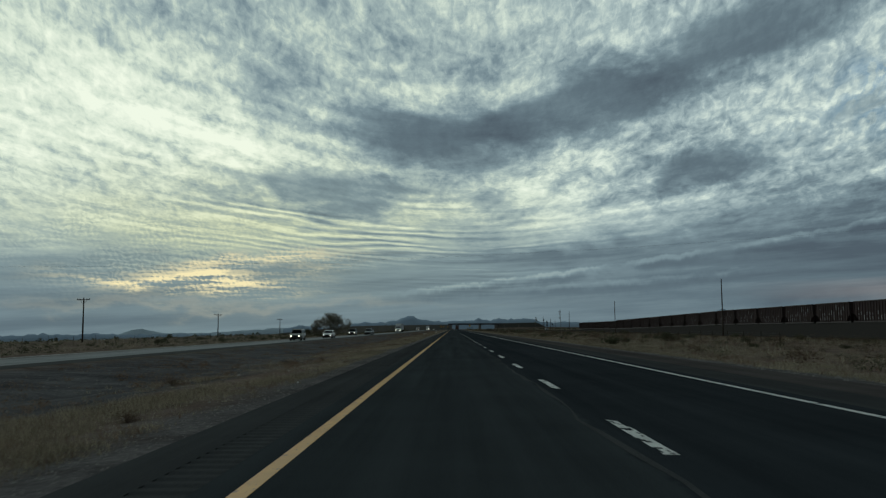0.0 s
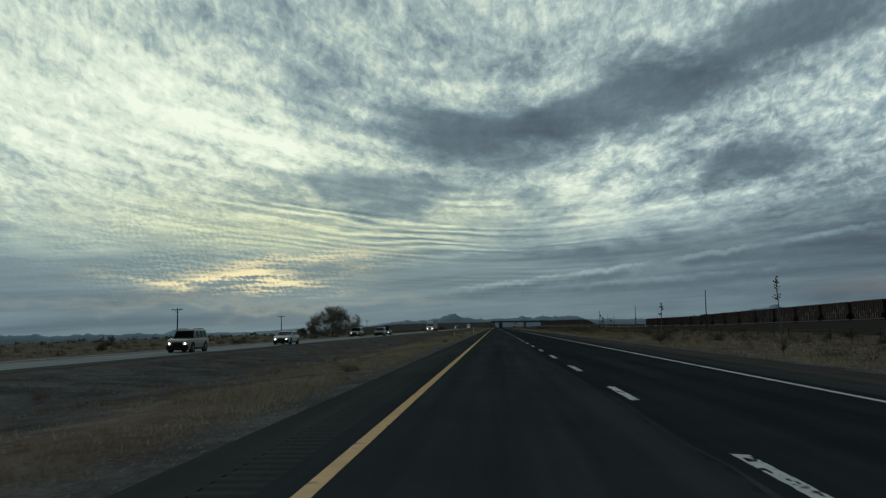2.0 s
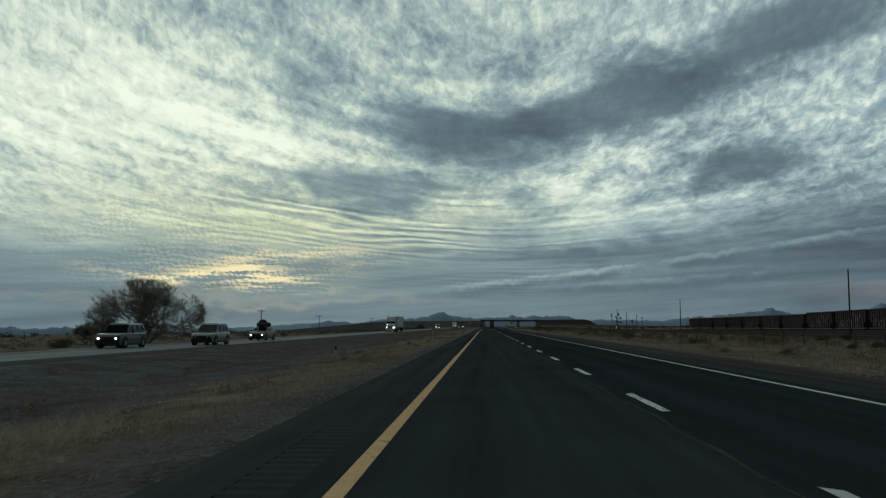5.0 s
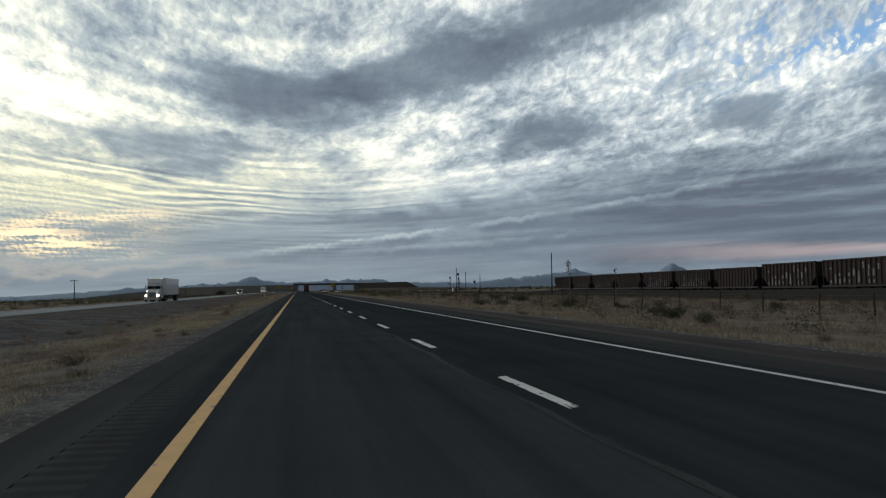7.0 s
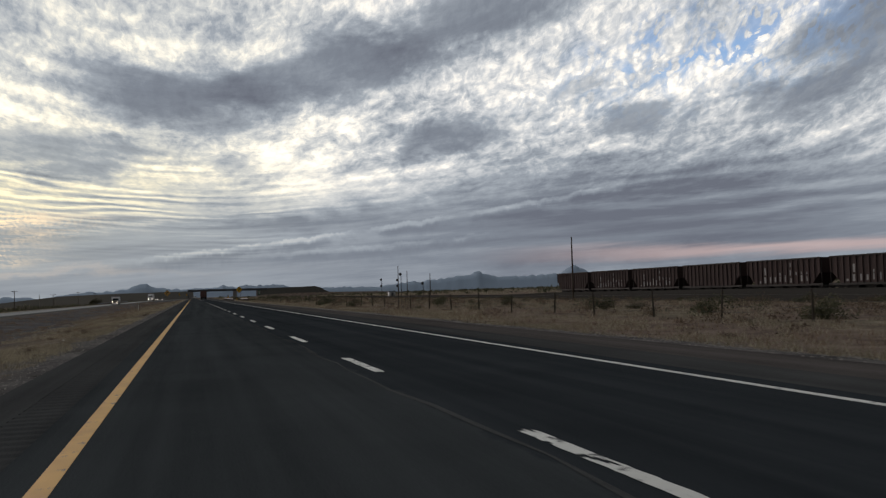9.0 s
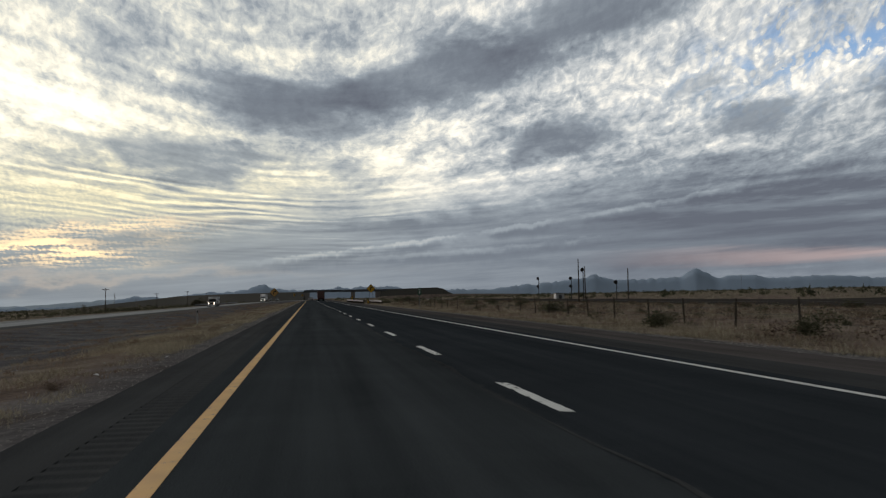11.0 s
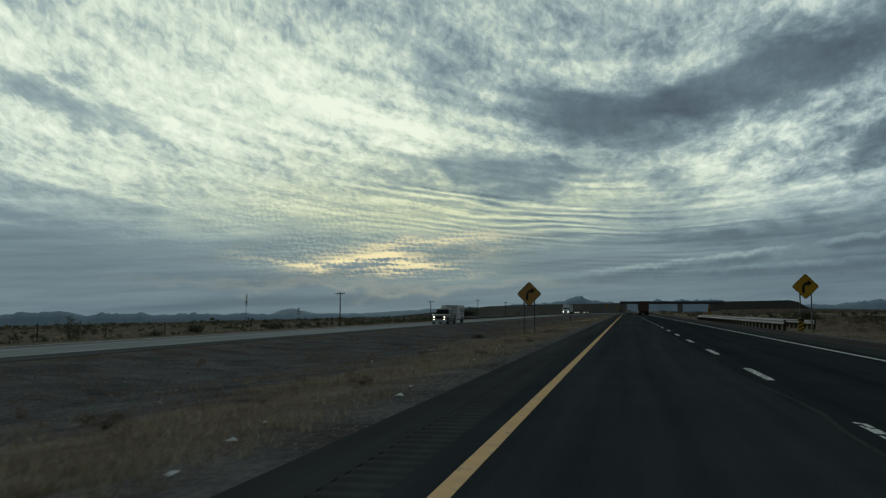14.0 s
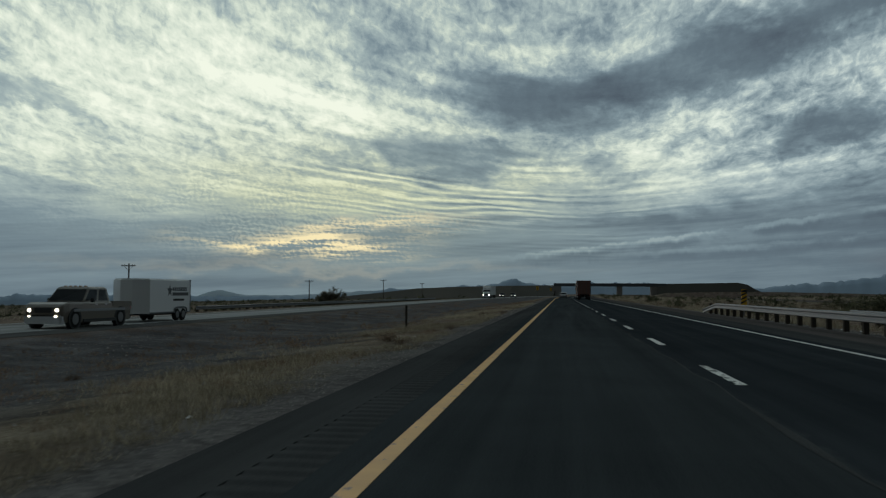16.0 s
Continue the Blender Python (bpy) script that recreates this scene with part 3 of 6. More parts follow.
PROFILE = [(-75, -0.95), (-60, -0.9), (-34, -0.9), (-30.5, -0.85), (-29, -0.5), (-26.6, -0.5), (-18.1, -0.465), (-16.5, -0.60), (-11, -0.9), (-7, -0.55), (-4.5, -0.26),
           (-2.2, -0.07), (-1.8, -0.04), (10.3, -0.04), (11.2, -0.07), (13, -0.25), (17, -0.38), (30, -0.55), (55, -0.75), (62, -0.95)]
PX, PZ = [p[0] for p in PROFILE], [p[1] for p in PROFILE]
TRACK_X = 70.0


def track_z(y):
    """The height of the rails beside the highway."""
    return float(np.interp(y, [100, 210, 340, 450, 900], [0.95, 0.8, -0.25, -0.35, -0.35]))


def ground_z(x, y):
    u = x - bend(y)
    z = float(np.interp(u, PX, PZ))
    if u < -32:
        z -= min(1.0, (-32 - u) / 30) * min(2.4, max(0.0, y - 330) * 0.0085)
    if x < -75:
        z += (x + 75) * 0.026
    if u > 62:
        bed = track_z(y) - 0.55
        z = float(np.interp(u, [62, 64.5, 67.3, 72.7, 75.5, 84], [-0.95, -0.95, bed, bed, -0.4, -0.1]))
        if u > 84:
            z += (u - 84) * 0.0055
    rough = 0.0 if -30 < u < -17 or -2.3 < u < 10.8 else min(1.0, max(0.0, min(abs(u + 2.3), abs(u - 10.8), abs(u + 17), abs(u + 30)) / 4))
    if rough:
        z += rough * (0.10 * noise.noise((x * 0.22, y * 0.22, 0)) + 0.25 * min(1.0, abs(u) / 200) * 2 * noise.noise((x * 0.02, y * 0.02, 3)))
    return z


def ground():
    xs = sorted({*np.linspace(-34, -16, 19), *np.linspace(-16, -1.8, 25), -1.5, *np.linspace(1, 9, 5), *np.linspace(10.3, 34, 30), *np.linspace(-90, -36, 22),
                 *np.linspace(36, 90, 37), *(-np.geomspace(95, 4700, 40)), *np.geomspace(95, 4700, 40)})
    ys = sorted({*np.arange(-40, 720, 3.0), *np.arange(720, 1300, 6.0), *np.geomspace(1300, 4750, 45), *(-np.geomspace(45, 4000, 14))})
    verts = []
    for y in ys:
        shift = bend(y)
        for x in xs:
            at = x + shift * max(0.0, 1 - max(0.0, abs(x) - 90) / 400)
            verts.append((at, y, ground_z(at, y)))
    w = len(xs)
    i, j = np.meshgrid(np.arange(w - 1), np.arange(len(ys) - 1))
    a = (j * w + i).ravel()
    me_faces = np.stack([a, a + 1, a + 1 + w, a + w], 1)
    ob = soup("ground", np.array(verts), me_faces, M_GROUND, "dry desert ground with straw-coloured grass and gravel", "ground", "structure")
    ob.data.polygons.foreach_set("use_smooth", [True] * len(ob.data.polygons))


ground()


def stations(y0, y1):
    out, y = [], y0
    while y < y1:
        out.append(y)
        y += 40.0 if y < CURVE_START - 40 else 8.0
    return [*out, y1]


def ribbon(name, u0, u1, y0, y1, top, thick, mat, label="", category="", kind="structure", parent=None):
    """A slab that follows the highway between the offsets u0 and u1."""
    bm = bmesh.new()
    rows = []
    for y in stations(y0, y1):
        s = bend(y)
        rows.append([bm.verts.new((s + u, y, z)) for u, z in ((u0, top - thick), (u1, top - thick), (u1, top), (u0, top))])
    for lo, hi in zip(rows, rows[1:]):
        for k in range(4):
            bm.faces.new((lo[k], lo[(k + 1) % 4], hi[(k + 1) % 4], hi[k]))
    bm.faces.new(rows[0][::-1]), bm.faces.new(rows[-1])
    bmesh.ops.recalc_face_normals(bm, faces=bm.faces)
    ob = part(name, bm, mat, parent, label)
    if category:
        tagged(ob, category=category, kind=kind)
    return ob


LANE = 3.66
ROAD_END = 2200.0
road = ribbon("road", -0.38, 7.75, -60, ROAD_END, 0.0, 0.2, M_ROAD, "dark worn asphalt carriageway with two lanes", "road")
ribbon("shoulder_inner", -1.45, -0.86, -60, ROAD_END, 0.0, 0.2, M_SHOULDER, "narrow grey asphalt shoulder beside the median", "road shoulder")
ribbon("shoulder_outer", 7.75, 8.9, -60, ROAD_END, -0.003, 0.2, M_SHOULDER, "grey asphalt shoulder", "road shoulder")
ribbon("gravel_shoulder", 8.9, 10.4, -60, ROAD_END, -0.008, 0.2, M_GRAVELSIDE, "brownish gravel shoulder beside the asphalt", "road shoulder")
ribbon("opposite_road", -24.5, -20.1, -60, ROAD_END, -0.45, 0.2, M_OLD_ROAD, "pale concrete carriageway of the oncoming traffic", "road")
ribbon("opposite_outer_lane", -26.4, -24.5, -60, ROAD_END, -0.452, 0.2, M_OUTER, "greyer outer lane of the oncoming carriageway", "road")
ribbon("opposite_shoulder", -20.1, -18.2, -60, ROAD_END, -0.453, 0.2, M_OPPSHOULDER, "grey asphalt shoulder of the oncoming carriageway", "road shoulder")
ribbon("yellow_line", -0.075, 0.075, -60, ROAD_END, 0.004, 0.003, M_YELLOW, "worn yellow edge line", "road marking")
ribbon("white_line", 2 * LANE - 0.06, 2 * LANE + 0.06, -60, ROAD_END, 0.004, 0.003, M_WHITE, "solid white edge line", "road marking")
ribbon("opposite_edge_line", -26.0, -25.88, -60, ROAD_END, -0.446, 0.003, M_WHITE, "faded white edge line", "road marking")


def seams():
    """Sealed cracks that wander along the lane joint."""
    bm = bmesh.new()
    for base, width, y0, y1 in ((LANE - 0.34, 0.050, -20, 700),):
        last = None
        for y in np.arange(y0, y1, 1.5):
            x = base + 0.09 * noise.noise((base, y * 0.22, 1.0)) + 0.13 * noise.noise((base, y * 0.9, 5.0))
            w = width * (0.15 + 1.9 * abs(noise.noise((base, y * 0.8, 9.0))))
            pair = [bm.verts.new((x - w, y, 0.004)), bm.verts.new((x + w, y, 0.004))]
            if last:
                bm.faces.new((last[0], last[1], pair[1], pair[0]))
            last = pair
    tagged(part("crack_seam", bm, M_SEAM, None, "wavy sealed crack along the lane joint"), category="crack", kind="structure")


seams()


def rumble_strip(u0, u1, y0, y1):
    """Milled grooves across the shoulder, one every 0.3 m."""
    verts, faces = [], []
    y = y0
    while y < y1:
        for d, z in ((0.0, 0.0), (0.10, 0.0), (0.14, -0.012), (0.22, -0.012), (0.26, 0.0)):
            verts += [(u0, y + d, z), (u1, y + d, z)]
        y += 0.30
    faces = [(2 * i, 2 * i + 1, 2 * i + 3, 2 * i + 2) for i in range(len(verts) // 2 - 1)]
    return soup("rumble_strip", np.array(verts), np.array(faces), M_SHOULDER, "milled rumble strip in the asphalt shoulder", "rumble strip", "structure")


rumble_strip(-0.86, -0.38, -20.0, 700.0)
ribbon("rumble_rest", -0.86, -0.38, 700.0, ROAD_END, 0.0, 0.2, M_SHOULDER, "grey asphalt shoulder beside the median", "road shoulder")


def spoil(y):
    """How far the old ballast beside the track rises over its rails."""
    return float(np.interp(y, [100, 280, 445, 475, 720], [0.88, 0.72, 0.64, 0.22, 0.20]))


def railway():
    """Rails and sleepers on a ballast bed."""
    track = thing("railway_track", TRACK_X, 0, 0, "railway track on a low ballast bed", "railway track", kind="structure")
    for side in (-0.72, 0.72):
        bm = bmesh.new()
        tube(bm, [(side, y, track_z(y) - 0.08) for y in (90, 150, 210, 275, 340, 450, 700, 900)], 0.06, 4)
        part("rail", bm, M_DARKSTEEL, track)
    bm = bmesh.new()
    loft(bm, [[(a, y, track_z(y) + b) for a, b in ((-4.6, -1.3), (4.6, -1.3), (2.0, -0.2), (-2.0, -0.2))] for y in (80, 150, 210, 275, 340, 450, 700, 900)])
    part("ballast", bm, M_BALLAST, track)
    bm = bmesh.new()
    loft(bm, [[(a, y, track_z(y) + b + (0.16 * noise.noise((y * 0.06, a, 2.0)) if b > -1 else 0.0)) for a, b in ((-10.0, -1.5), (-2.7, -1.5), (-2.8, 0.15), (-4.4, spoil(y)), (-5.6, spoil(y) - 0.06))] for y in range(80, 720, 8)])
    part("spoil_bank", bm, M_SPOIL, track, "low dark bank of earth and old ballast")


railway()


def bank():
    """The high railway bank that closes the view, with a bridge over the highway."""
    def strip(name, points, mat=M_BANK, label="long dark railway bank covered with scrub"):
        bm = bmesh.new()
        rings = []
        for x, y, top, half in points:
            base = min(-3.0, ground_z(x, y) - 4.0)
            rings.append([(x - 2 * half * 0.3, y - half * 2, base), (x, y - half * 0.4, top), (x, y + half * 0.4, top), (x + 2 * half * 0.3, y + half * 2, base)])
        loft(bm, rings)
        tagged(part(name, bm, mat, None, label), category="embankment", kind="structure")
    strip("railway_bank", [(58, 1040, 7.0, 6), (75, 1040, 7.3, 6), (90, 1041, 7.6, 6), (103, 1042, 7.9, 6), (108, 1042, 6.8, 6), (113, 1043, 4.0, 5), (122, 1044, 0.0, 3)])
    strip("ground_rise", [(44, 985, -0.8, 8), (56, 985, 1.6, 8), (80, 985, 2.3, 9), (110, 986, 2.4, 9), (150, 988, 1.8, 9), (190, 990, 0.6, 8), (215, 990, -0.6, 6)], M_GROUND, "low grassy rise before the railway bank")
    strip("railway_bank_far", [(-1, 1042, 6.0, 6), (-30, 1085, 6.0, 6), (-90, 1260, 6.3, 8), (-180, 1600, 6.6, 9), (-300, 1900, 0.0, 10), (-420, 2100, -8, 10), (-560, 2300, -19, 10)])
    bridge = thing("railway_bridge", 0, 1040, 0, "dark steel railway bridge on concrete piers over the highway", "bridge", kind="structure")
    part("deck", boxes((-3, 62, -3.2, 3.2, 5.6, 6.9), (-3, 62, -3.5, -3.2, 5.4, 7.2), (-3, 62, 3.2, 3.5, 5.4, 7.2)), M_GIRDER, bridge)
    for x, w in ((-1, 2.6), (35.5, 1.5), (55.5, 2.0)):
        part("pier", boxes((x - w, x + w, -3, 3, -1, 5.4)), M_CONCRETE, bridge, "grey concrete pier")


bank()


def mountains(name, centre_y, distance, profile, label, rough=1.0, mat=None, foot=-62.0):
    """A far range: ridges of rock with spurs, from heights in degrees along the skyline."""
    az = np.arange(profile[0][0], profile[-1][0], 0.12)
    el = np.interp(az, [p[0] for p in profile], [p[1] for p in profile])
    verts, rows = [], 7
    for k, (a, e) in enumerate(zip(az, el)):
        e += rough * 0.08 * noise.noise((a * 1.3, 1.0, distance))
        jag = distance * math.tan(radians(rough * (0.06 * noise.noise((a * 3.4, 2.0, distance)) + 0.03 * noise.noise((a * 8.0, 3.0, distance)))))
        crest = distance * math.tan(radians(e)) + EYE_HEIGHT
        for r in range(rows):
            f = r / (rows - 1)
            spur = 9 * noise.noise((a * 1.6, f * 1.5, 4.0)) * f * (1 - f) * 4
            d = distance - 330 * (1 - f) + spur
            z = foot + (crest - foot) * (f ** 1.25) + jag * f ** 5
            verts.append((d * math.sin(radians(a)), centre_y + d * math.cos(radians(a)), z))
        verts.append((1.04 * distance * math.sin(radians(a)), centre_y + 1.04 * distance * math.cos(radians(a)), foot - 20))
    w = rows + 1
    i, j = np.meshgrid(np.arange(w - 1), np.arange(len(az) - 1))
    a0 = (j * w + i).ravel()
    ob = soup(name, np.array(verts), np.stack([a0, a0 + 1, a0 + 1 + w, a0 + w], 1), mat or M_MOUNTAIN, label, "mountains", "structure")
    ob.data.polygons.foreach_set("use_smooth", [True] * len(ob.data.polygons))


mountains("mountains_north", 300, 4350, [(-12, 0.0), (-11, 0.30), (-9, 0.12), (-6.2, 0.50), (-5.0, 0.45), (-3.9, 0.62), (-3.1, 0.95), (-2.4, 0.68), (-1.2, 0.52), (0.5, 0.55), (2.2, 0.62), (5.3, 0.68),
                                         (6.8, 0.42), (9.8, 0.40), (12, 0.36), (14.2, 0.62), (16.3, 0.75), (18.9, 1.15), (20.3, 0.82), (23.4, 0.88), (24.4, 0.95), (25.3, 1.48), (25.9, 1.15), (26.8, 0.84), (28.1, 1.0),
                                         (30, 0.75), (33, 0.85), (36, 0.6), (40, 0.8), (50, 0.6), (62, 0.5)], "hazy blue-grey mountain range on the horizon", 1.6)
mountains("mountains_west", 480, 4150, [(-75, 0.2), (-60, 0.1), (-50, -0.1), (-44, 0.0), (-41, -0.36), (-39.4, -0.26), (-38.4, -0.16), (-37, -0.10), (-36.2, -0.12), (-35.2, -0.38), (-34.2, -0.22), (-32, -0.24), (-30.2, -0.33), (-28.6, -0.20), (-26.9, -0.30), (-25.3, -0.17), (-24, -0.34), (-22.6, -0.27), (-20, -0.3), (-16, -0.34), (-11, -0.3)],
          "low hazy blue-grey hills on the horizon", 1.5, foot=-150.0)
mountains("mountains_far_west", 300, 4480, [(-30, -0.5), (-25, -0.40), (-22.9, -0.28), (-22.4, -0.08), (-21.9, 0.06), (-21.4, 0.10), (-20.9, -0.04), (-20.1, -0.20), (-17, -0.20), (-15, -0.08), (-13, 0.06), (-11, 0.14), (-9, 0.1)], "pale far peak with haze in its colour", 0.6, M_HAZE, -150.0)

# ---- poles, wires, fences, signs ----


def utility_pole(x, y, base, top, arm=True):
    kind = "weathered wooden utility pole with a crossarm" if arm else "tall bare wooden pole beside the railway"
    p = thing("utility_pole", x, y, base, kind, "utility pole", "poles along the highway" if arm else "poles beside the railway")
    h = top - base
    bm = bmesh.new()
    tube(bm, [(0, 0, -0.4), (0.01, 0, h * 0.5), (0, 0, h)], [0.16, 0.13, 0.10], 9)
    part("pole", bm, M_POLE, p, smooth_faces=True)
    if arm:
        part("crossarm", boxes((-1.15, 1.15, -0.17, -0.07, h - 0.42, h - 0.28), bevel=0.01), M_POLE, p)
        for k in (-1.05, -0.6, 0.6, 1.05):
            bm = bmesh.new()
            tube(bm, [(k, -0.12, h - 0.28), (k, -0.12, h - 0.2), (k, -0.12, h - 0.12)], [0.03, 0.055, 0.03], 7)
            part("insulator", bm, M_DARKSTEEL, p)
        for s in (-1, 1):
            bm = bmesh.new()
            tube(bm, [(s * 0.06, -0.1, h - 1.0), (s * 0.7, -0.12, h - 0.4)], 0.022, 5)
            part("brace", bm, M_DARKSTEEL, p)
    return p


LEFT_POLES = [(63, 6.8), (149.4, 7.0), (236, 5.7), (321, 5.3), (408, 5.5), (494.5, 5.0), (651, 5.4), (744, 4.4), (837, 6.0), (925, 5.8)]
for y, top in LEFT_POLES:
    utility_pole(-63.6, y, ground_z(-63.6, y), top)
for y, top in ((63, 11.6), (184, 11.6), (305, 10.6), (423.7, 9.3), (545, 8.8)):
    utility_pole(60, y, ground_z(60, y), top, False)
for x, y, top, lean in ((66.5, 560, 7.6, 0), (66, 531, 6.2, -1)):
    utility_pole(x, y, ground_z(x, y), top, False)


def sagging(name, a, b, sag, r, label):
    bm = bmesh.new()
    a, b = Vector(a), Vector(b)
    tube(bm, [a.lerp(b, k / 16) - Vector((0, 0, sag * 4 * (k / 16) * (1 - k / 16))) for k in range(17)], r, 4)
    return tagged(part(name, bm, M_WIRE, None, label), category="wire", group="overhead wires")


sagging("overhead_wire", (-63.6, 63.2, 6.8), (60, 66.2, 11.2), 2.45, 0.004, "thin dark wire hanging across the highway")


def wire_fence(name, line, spacing, label, seed, thick=1.0):
    """A stock fence of wooden posts and four strands, along a bent line."""
    rng = random.Random(seed)
    f = thing(name, 0, 0, 0, label, "fence")
    pts = [Vector((*p, 0)) for p in line]
    posts, along = [], 0.0
    for a, b in zip(pts, pts[1:]):
        n = max(1, int((b - a).length / spacing))
        posts += [a.lerp(b, k / n) for k in range(n)]
    shapes = []
    for k in range(4):
        bm = bmesh.new()
        tube(bm, [(0, 0, -0.3), (rng.uniform(-0.04, 0.04), rng.uniform(-0.04, 0.04), 1.32 + rng.uniform(-0.08, 0.12))], [thick * (0.07 + 0.015 * (k % 2)), thick * 0.055], 7)
        ob = part("post", bm, M_POST, f)
        shapes.append(ob.data)
        bpy.data.objects.remove(ob)
    tops = []
    for p in posts:
        x, y = p.x + rng.uniform(-0.15, 0.15), p.y + rng.uniform(-0.3, 0.3)
        z = ground_z(x, y)
        ob = new("post", shapes[rng.randrange(4)])
        ob.parent = f
        ob.matrix_world = pose(x, y, z, rng.uniform(-4, 4), rng.uniform(-4, 4), rng.uniform(0, 360))
        tops.append((x, y, z))
    for k in range(4):
        bm = bmesh.new()
        tube(bm, [(x, y, z + 0.3 + 0.27 * k) for x, y, z in tops], 0.006, 3)
        part("strand", bm, M_WIRE, f)


wire_fence("wire_fence", [(36, 90), (32, 200), (29.3, 285), (20.2, 368), (19.6, 400), (20.3, 450), (18.4, 464), (17.4, 520)], 5.0, "sagging wire fence on weathered wooden posts", 3, 0.72)
wire_fence("wire_fence", [(-52, 90), (-52, 225), (-41, 330), (-34, 440), (-34, 640)], 7.5, "wire fence on thin weathered posts beyond the oncoming lanes", 4, 0.42)


def dash_shape(rng, gone):
    """One stroke, 3.1 m by 0.15 m, of small flakes of paint; gone: the share that has broken away, along its middle and edges."""
    bm = bmesh.new()
    cols, rows = 5, 26
    seed = rng.uniform(0, 90)
    ends = [(rng.uniform(-0.12, 0.12), rng.uniform(-0.12, 0.12)) for _ in range(2)]
    grid = []
    for i in range(rows + 1):
        f = i / rows
        line = []
        for j in range(cols + 1):
            g = j / cols
            y = -1.55 + 3.1 * f
            y += (ends[0][0] * (1 - g) + ends[0][1] * g) * max(0.0, 1 - f * 6) + (ends[1][0] * (1 - g) + ends[1][1] * g) * max(0.0, 1 - (1 - f) * 6)
            line.append(bm.verts.new((-0.075 + 0.15 * g + rng.uniform(-0.006, 0.006), y + rng.uniform(-0.02, 0.02) * (0 < i < rows), 0)))
        grid.append(line)
    for i in range(rows):
        for j in range(cols):
            chip = noise.noise((seed, i * 0.42, j * 0.55)) + 0.6 * noise.noise((seed + 7.0, i * 1.1, j * 1.3))
            if gone and chip > 0.62 - gone:
                continue
            bm.faces.new((grid[i][j], grid[i][j + 1], grid[i + 1][j + 1], grid[i + 1][j]))
    bmesh.ops.delete(bm, geom=[v for v in bm.verts if not v.link_faces], context="VERTS")
    ob = part("lane_dash", bm, M_DASH)
    me = ob.data
    bpy.data.objects.remove(ob)
    return me


def dashes():
    """The broken lane line: strokes of 3.05 m, badly chipped on some stretches and almost whole on others."""
    rng = random.Random(7)
    whole_ones, worn = [dash_shape(rng, 0.02) for _ in range(4)], [dash_shape(rng, g) for g in (0.20, 0.27, 0.33, 0.24, 0.15)]
    y = DASH_Y - 8.9 * 3
    while y < 1020:
        bad = y < 165 or y > 440
        ob = new("lane_dash", rng.choice(worn if rng.random() < (0.75 if bad else 0.12) else whole_ones))
        ob.parent = road
        ob.matrix_world = pose(bend(y) + LANE, y, 0.005, 0, 0, -math.degrees(max(0, y - CURVE_START) / CURVE_RADIUS))
        y += 8.9


DASH_Y = 9.86
dashes()


def arrow_outline():
    """A right-turning arrow as a closed outline, about 0.8 m high."""
    pts = [(-0.21, -0.40), (-0.06, -0.40), (-0.06, -0.07)]
    pts += [(-0.06 + 0.19 * (1 - math.cos(a)), -0.07 + 0.18 * math.sin(a)) for a in (0.5, 1.0, 1.4)]
    pts += [(0.13, 0.115), (0.13, 0.0), (0.40, 0.215), (0.13, 0.41), (0.13, 0.275)]
    pts += [(-0.21 + 0.34 * (1 - math.cos(a)), -0.07 + 0.345 * math.sin(a)) for a in (1.4, 1.0, 0.5)]
    pts += [(-0.21, -0.07)]
    return pts


def diamond(r, corner=0.06):
    out = []
    for k in range(4):
        a = math.pi / 2 * k
        for d in (-corner, corner):
            out.append((r * math.cos(a) * (1 - corner * 0.5) - d * math.sin(a), r * math.sin(a) * (1 - corner * 0.5) + d * math.cos(a)))
    return out


def curve_sign(x, y, top, label, sheet):
    z = ground_z(x, y)
    s = thing("curve_sign", x, y, z, label, "road sign", "curve warning signs")
    mid = top - z - 0.80
    for k in (-0.34, 0.34):
        part("post", boxes((k - 0.035, k + 0.035, 0.03, 0.09, -0.4, mid + 0.2)), M_STEEL, s)
    bm = prism(bmesh.new(), [(a, b + mid) for a, b in diamond(0.80)], "y", -0.004, 0.02)
    plate = part("plate", bm, M_BLACK, s, "black-edged back plate")
    bm = prism(bmesh.new(), [(a, b + mid) for a, b in diamond(0.755)], "y", -0.012, -0.005)
    part("face", bm, sheet, plate, "yellow reflective face")
    bm = prism(bmesh.new(), [(a * 1.02 + 0.0, b * 1.05 + mid) for a, b in arrow_outline()], "y", -0.020, -0.013)
    bmesh.ops.triangulate(bm, faces=bm.faces)
    part("arrow", bm, M_BROWNBLACK if sheet is M_DULLSIGN else M_BLACK, plate, "black right-turn arrow")


curve_sign(-5.12, 520.6, 3.10, "dull yellow diamond sign with a black curve arrow in the median", M_DULLSIGN)
curve_sign(12.45, 522.2, 3.56, "yellow diamond sign with a black curve arrow on the verge", M_SIGNYELLOW)


def delineator(x, y, label, mat, h=1.15):
    d = thing("delineator", x, y, ground_z(x, y), label, "delineator", "delineators in the median")
    bm = bmesh.new()
    prism(bm, [(-0.048, -0.02), (0.048, -0.02), (0.04, 0.02), (-0.04, 0.02)], "z", -0.2, h)
    part("post", bm, mat, d)
    part("reflector", boxes((-0.038, 0.038, -0.026, -0.021, h - 0.20, h - 0.04)), M_DARKSTEEL, d, "dark reflector strip")
    if mat is M_WHITEPLASTIC:
        part("lettering", boxes(*[(-0.018, 0.018, -0.024, -0.021, h - 0.42 - 0.075 * k, h - 0.385 - 0.075 * k) for k in range(4)]), M_STEEL, d, "small faded lettering bars")


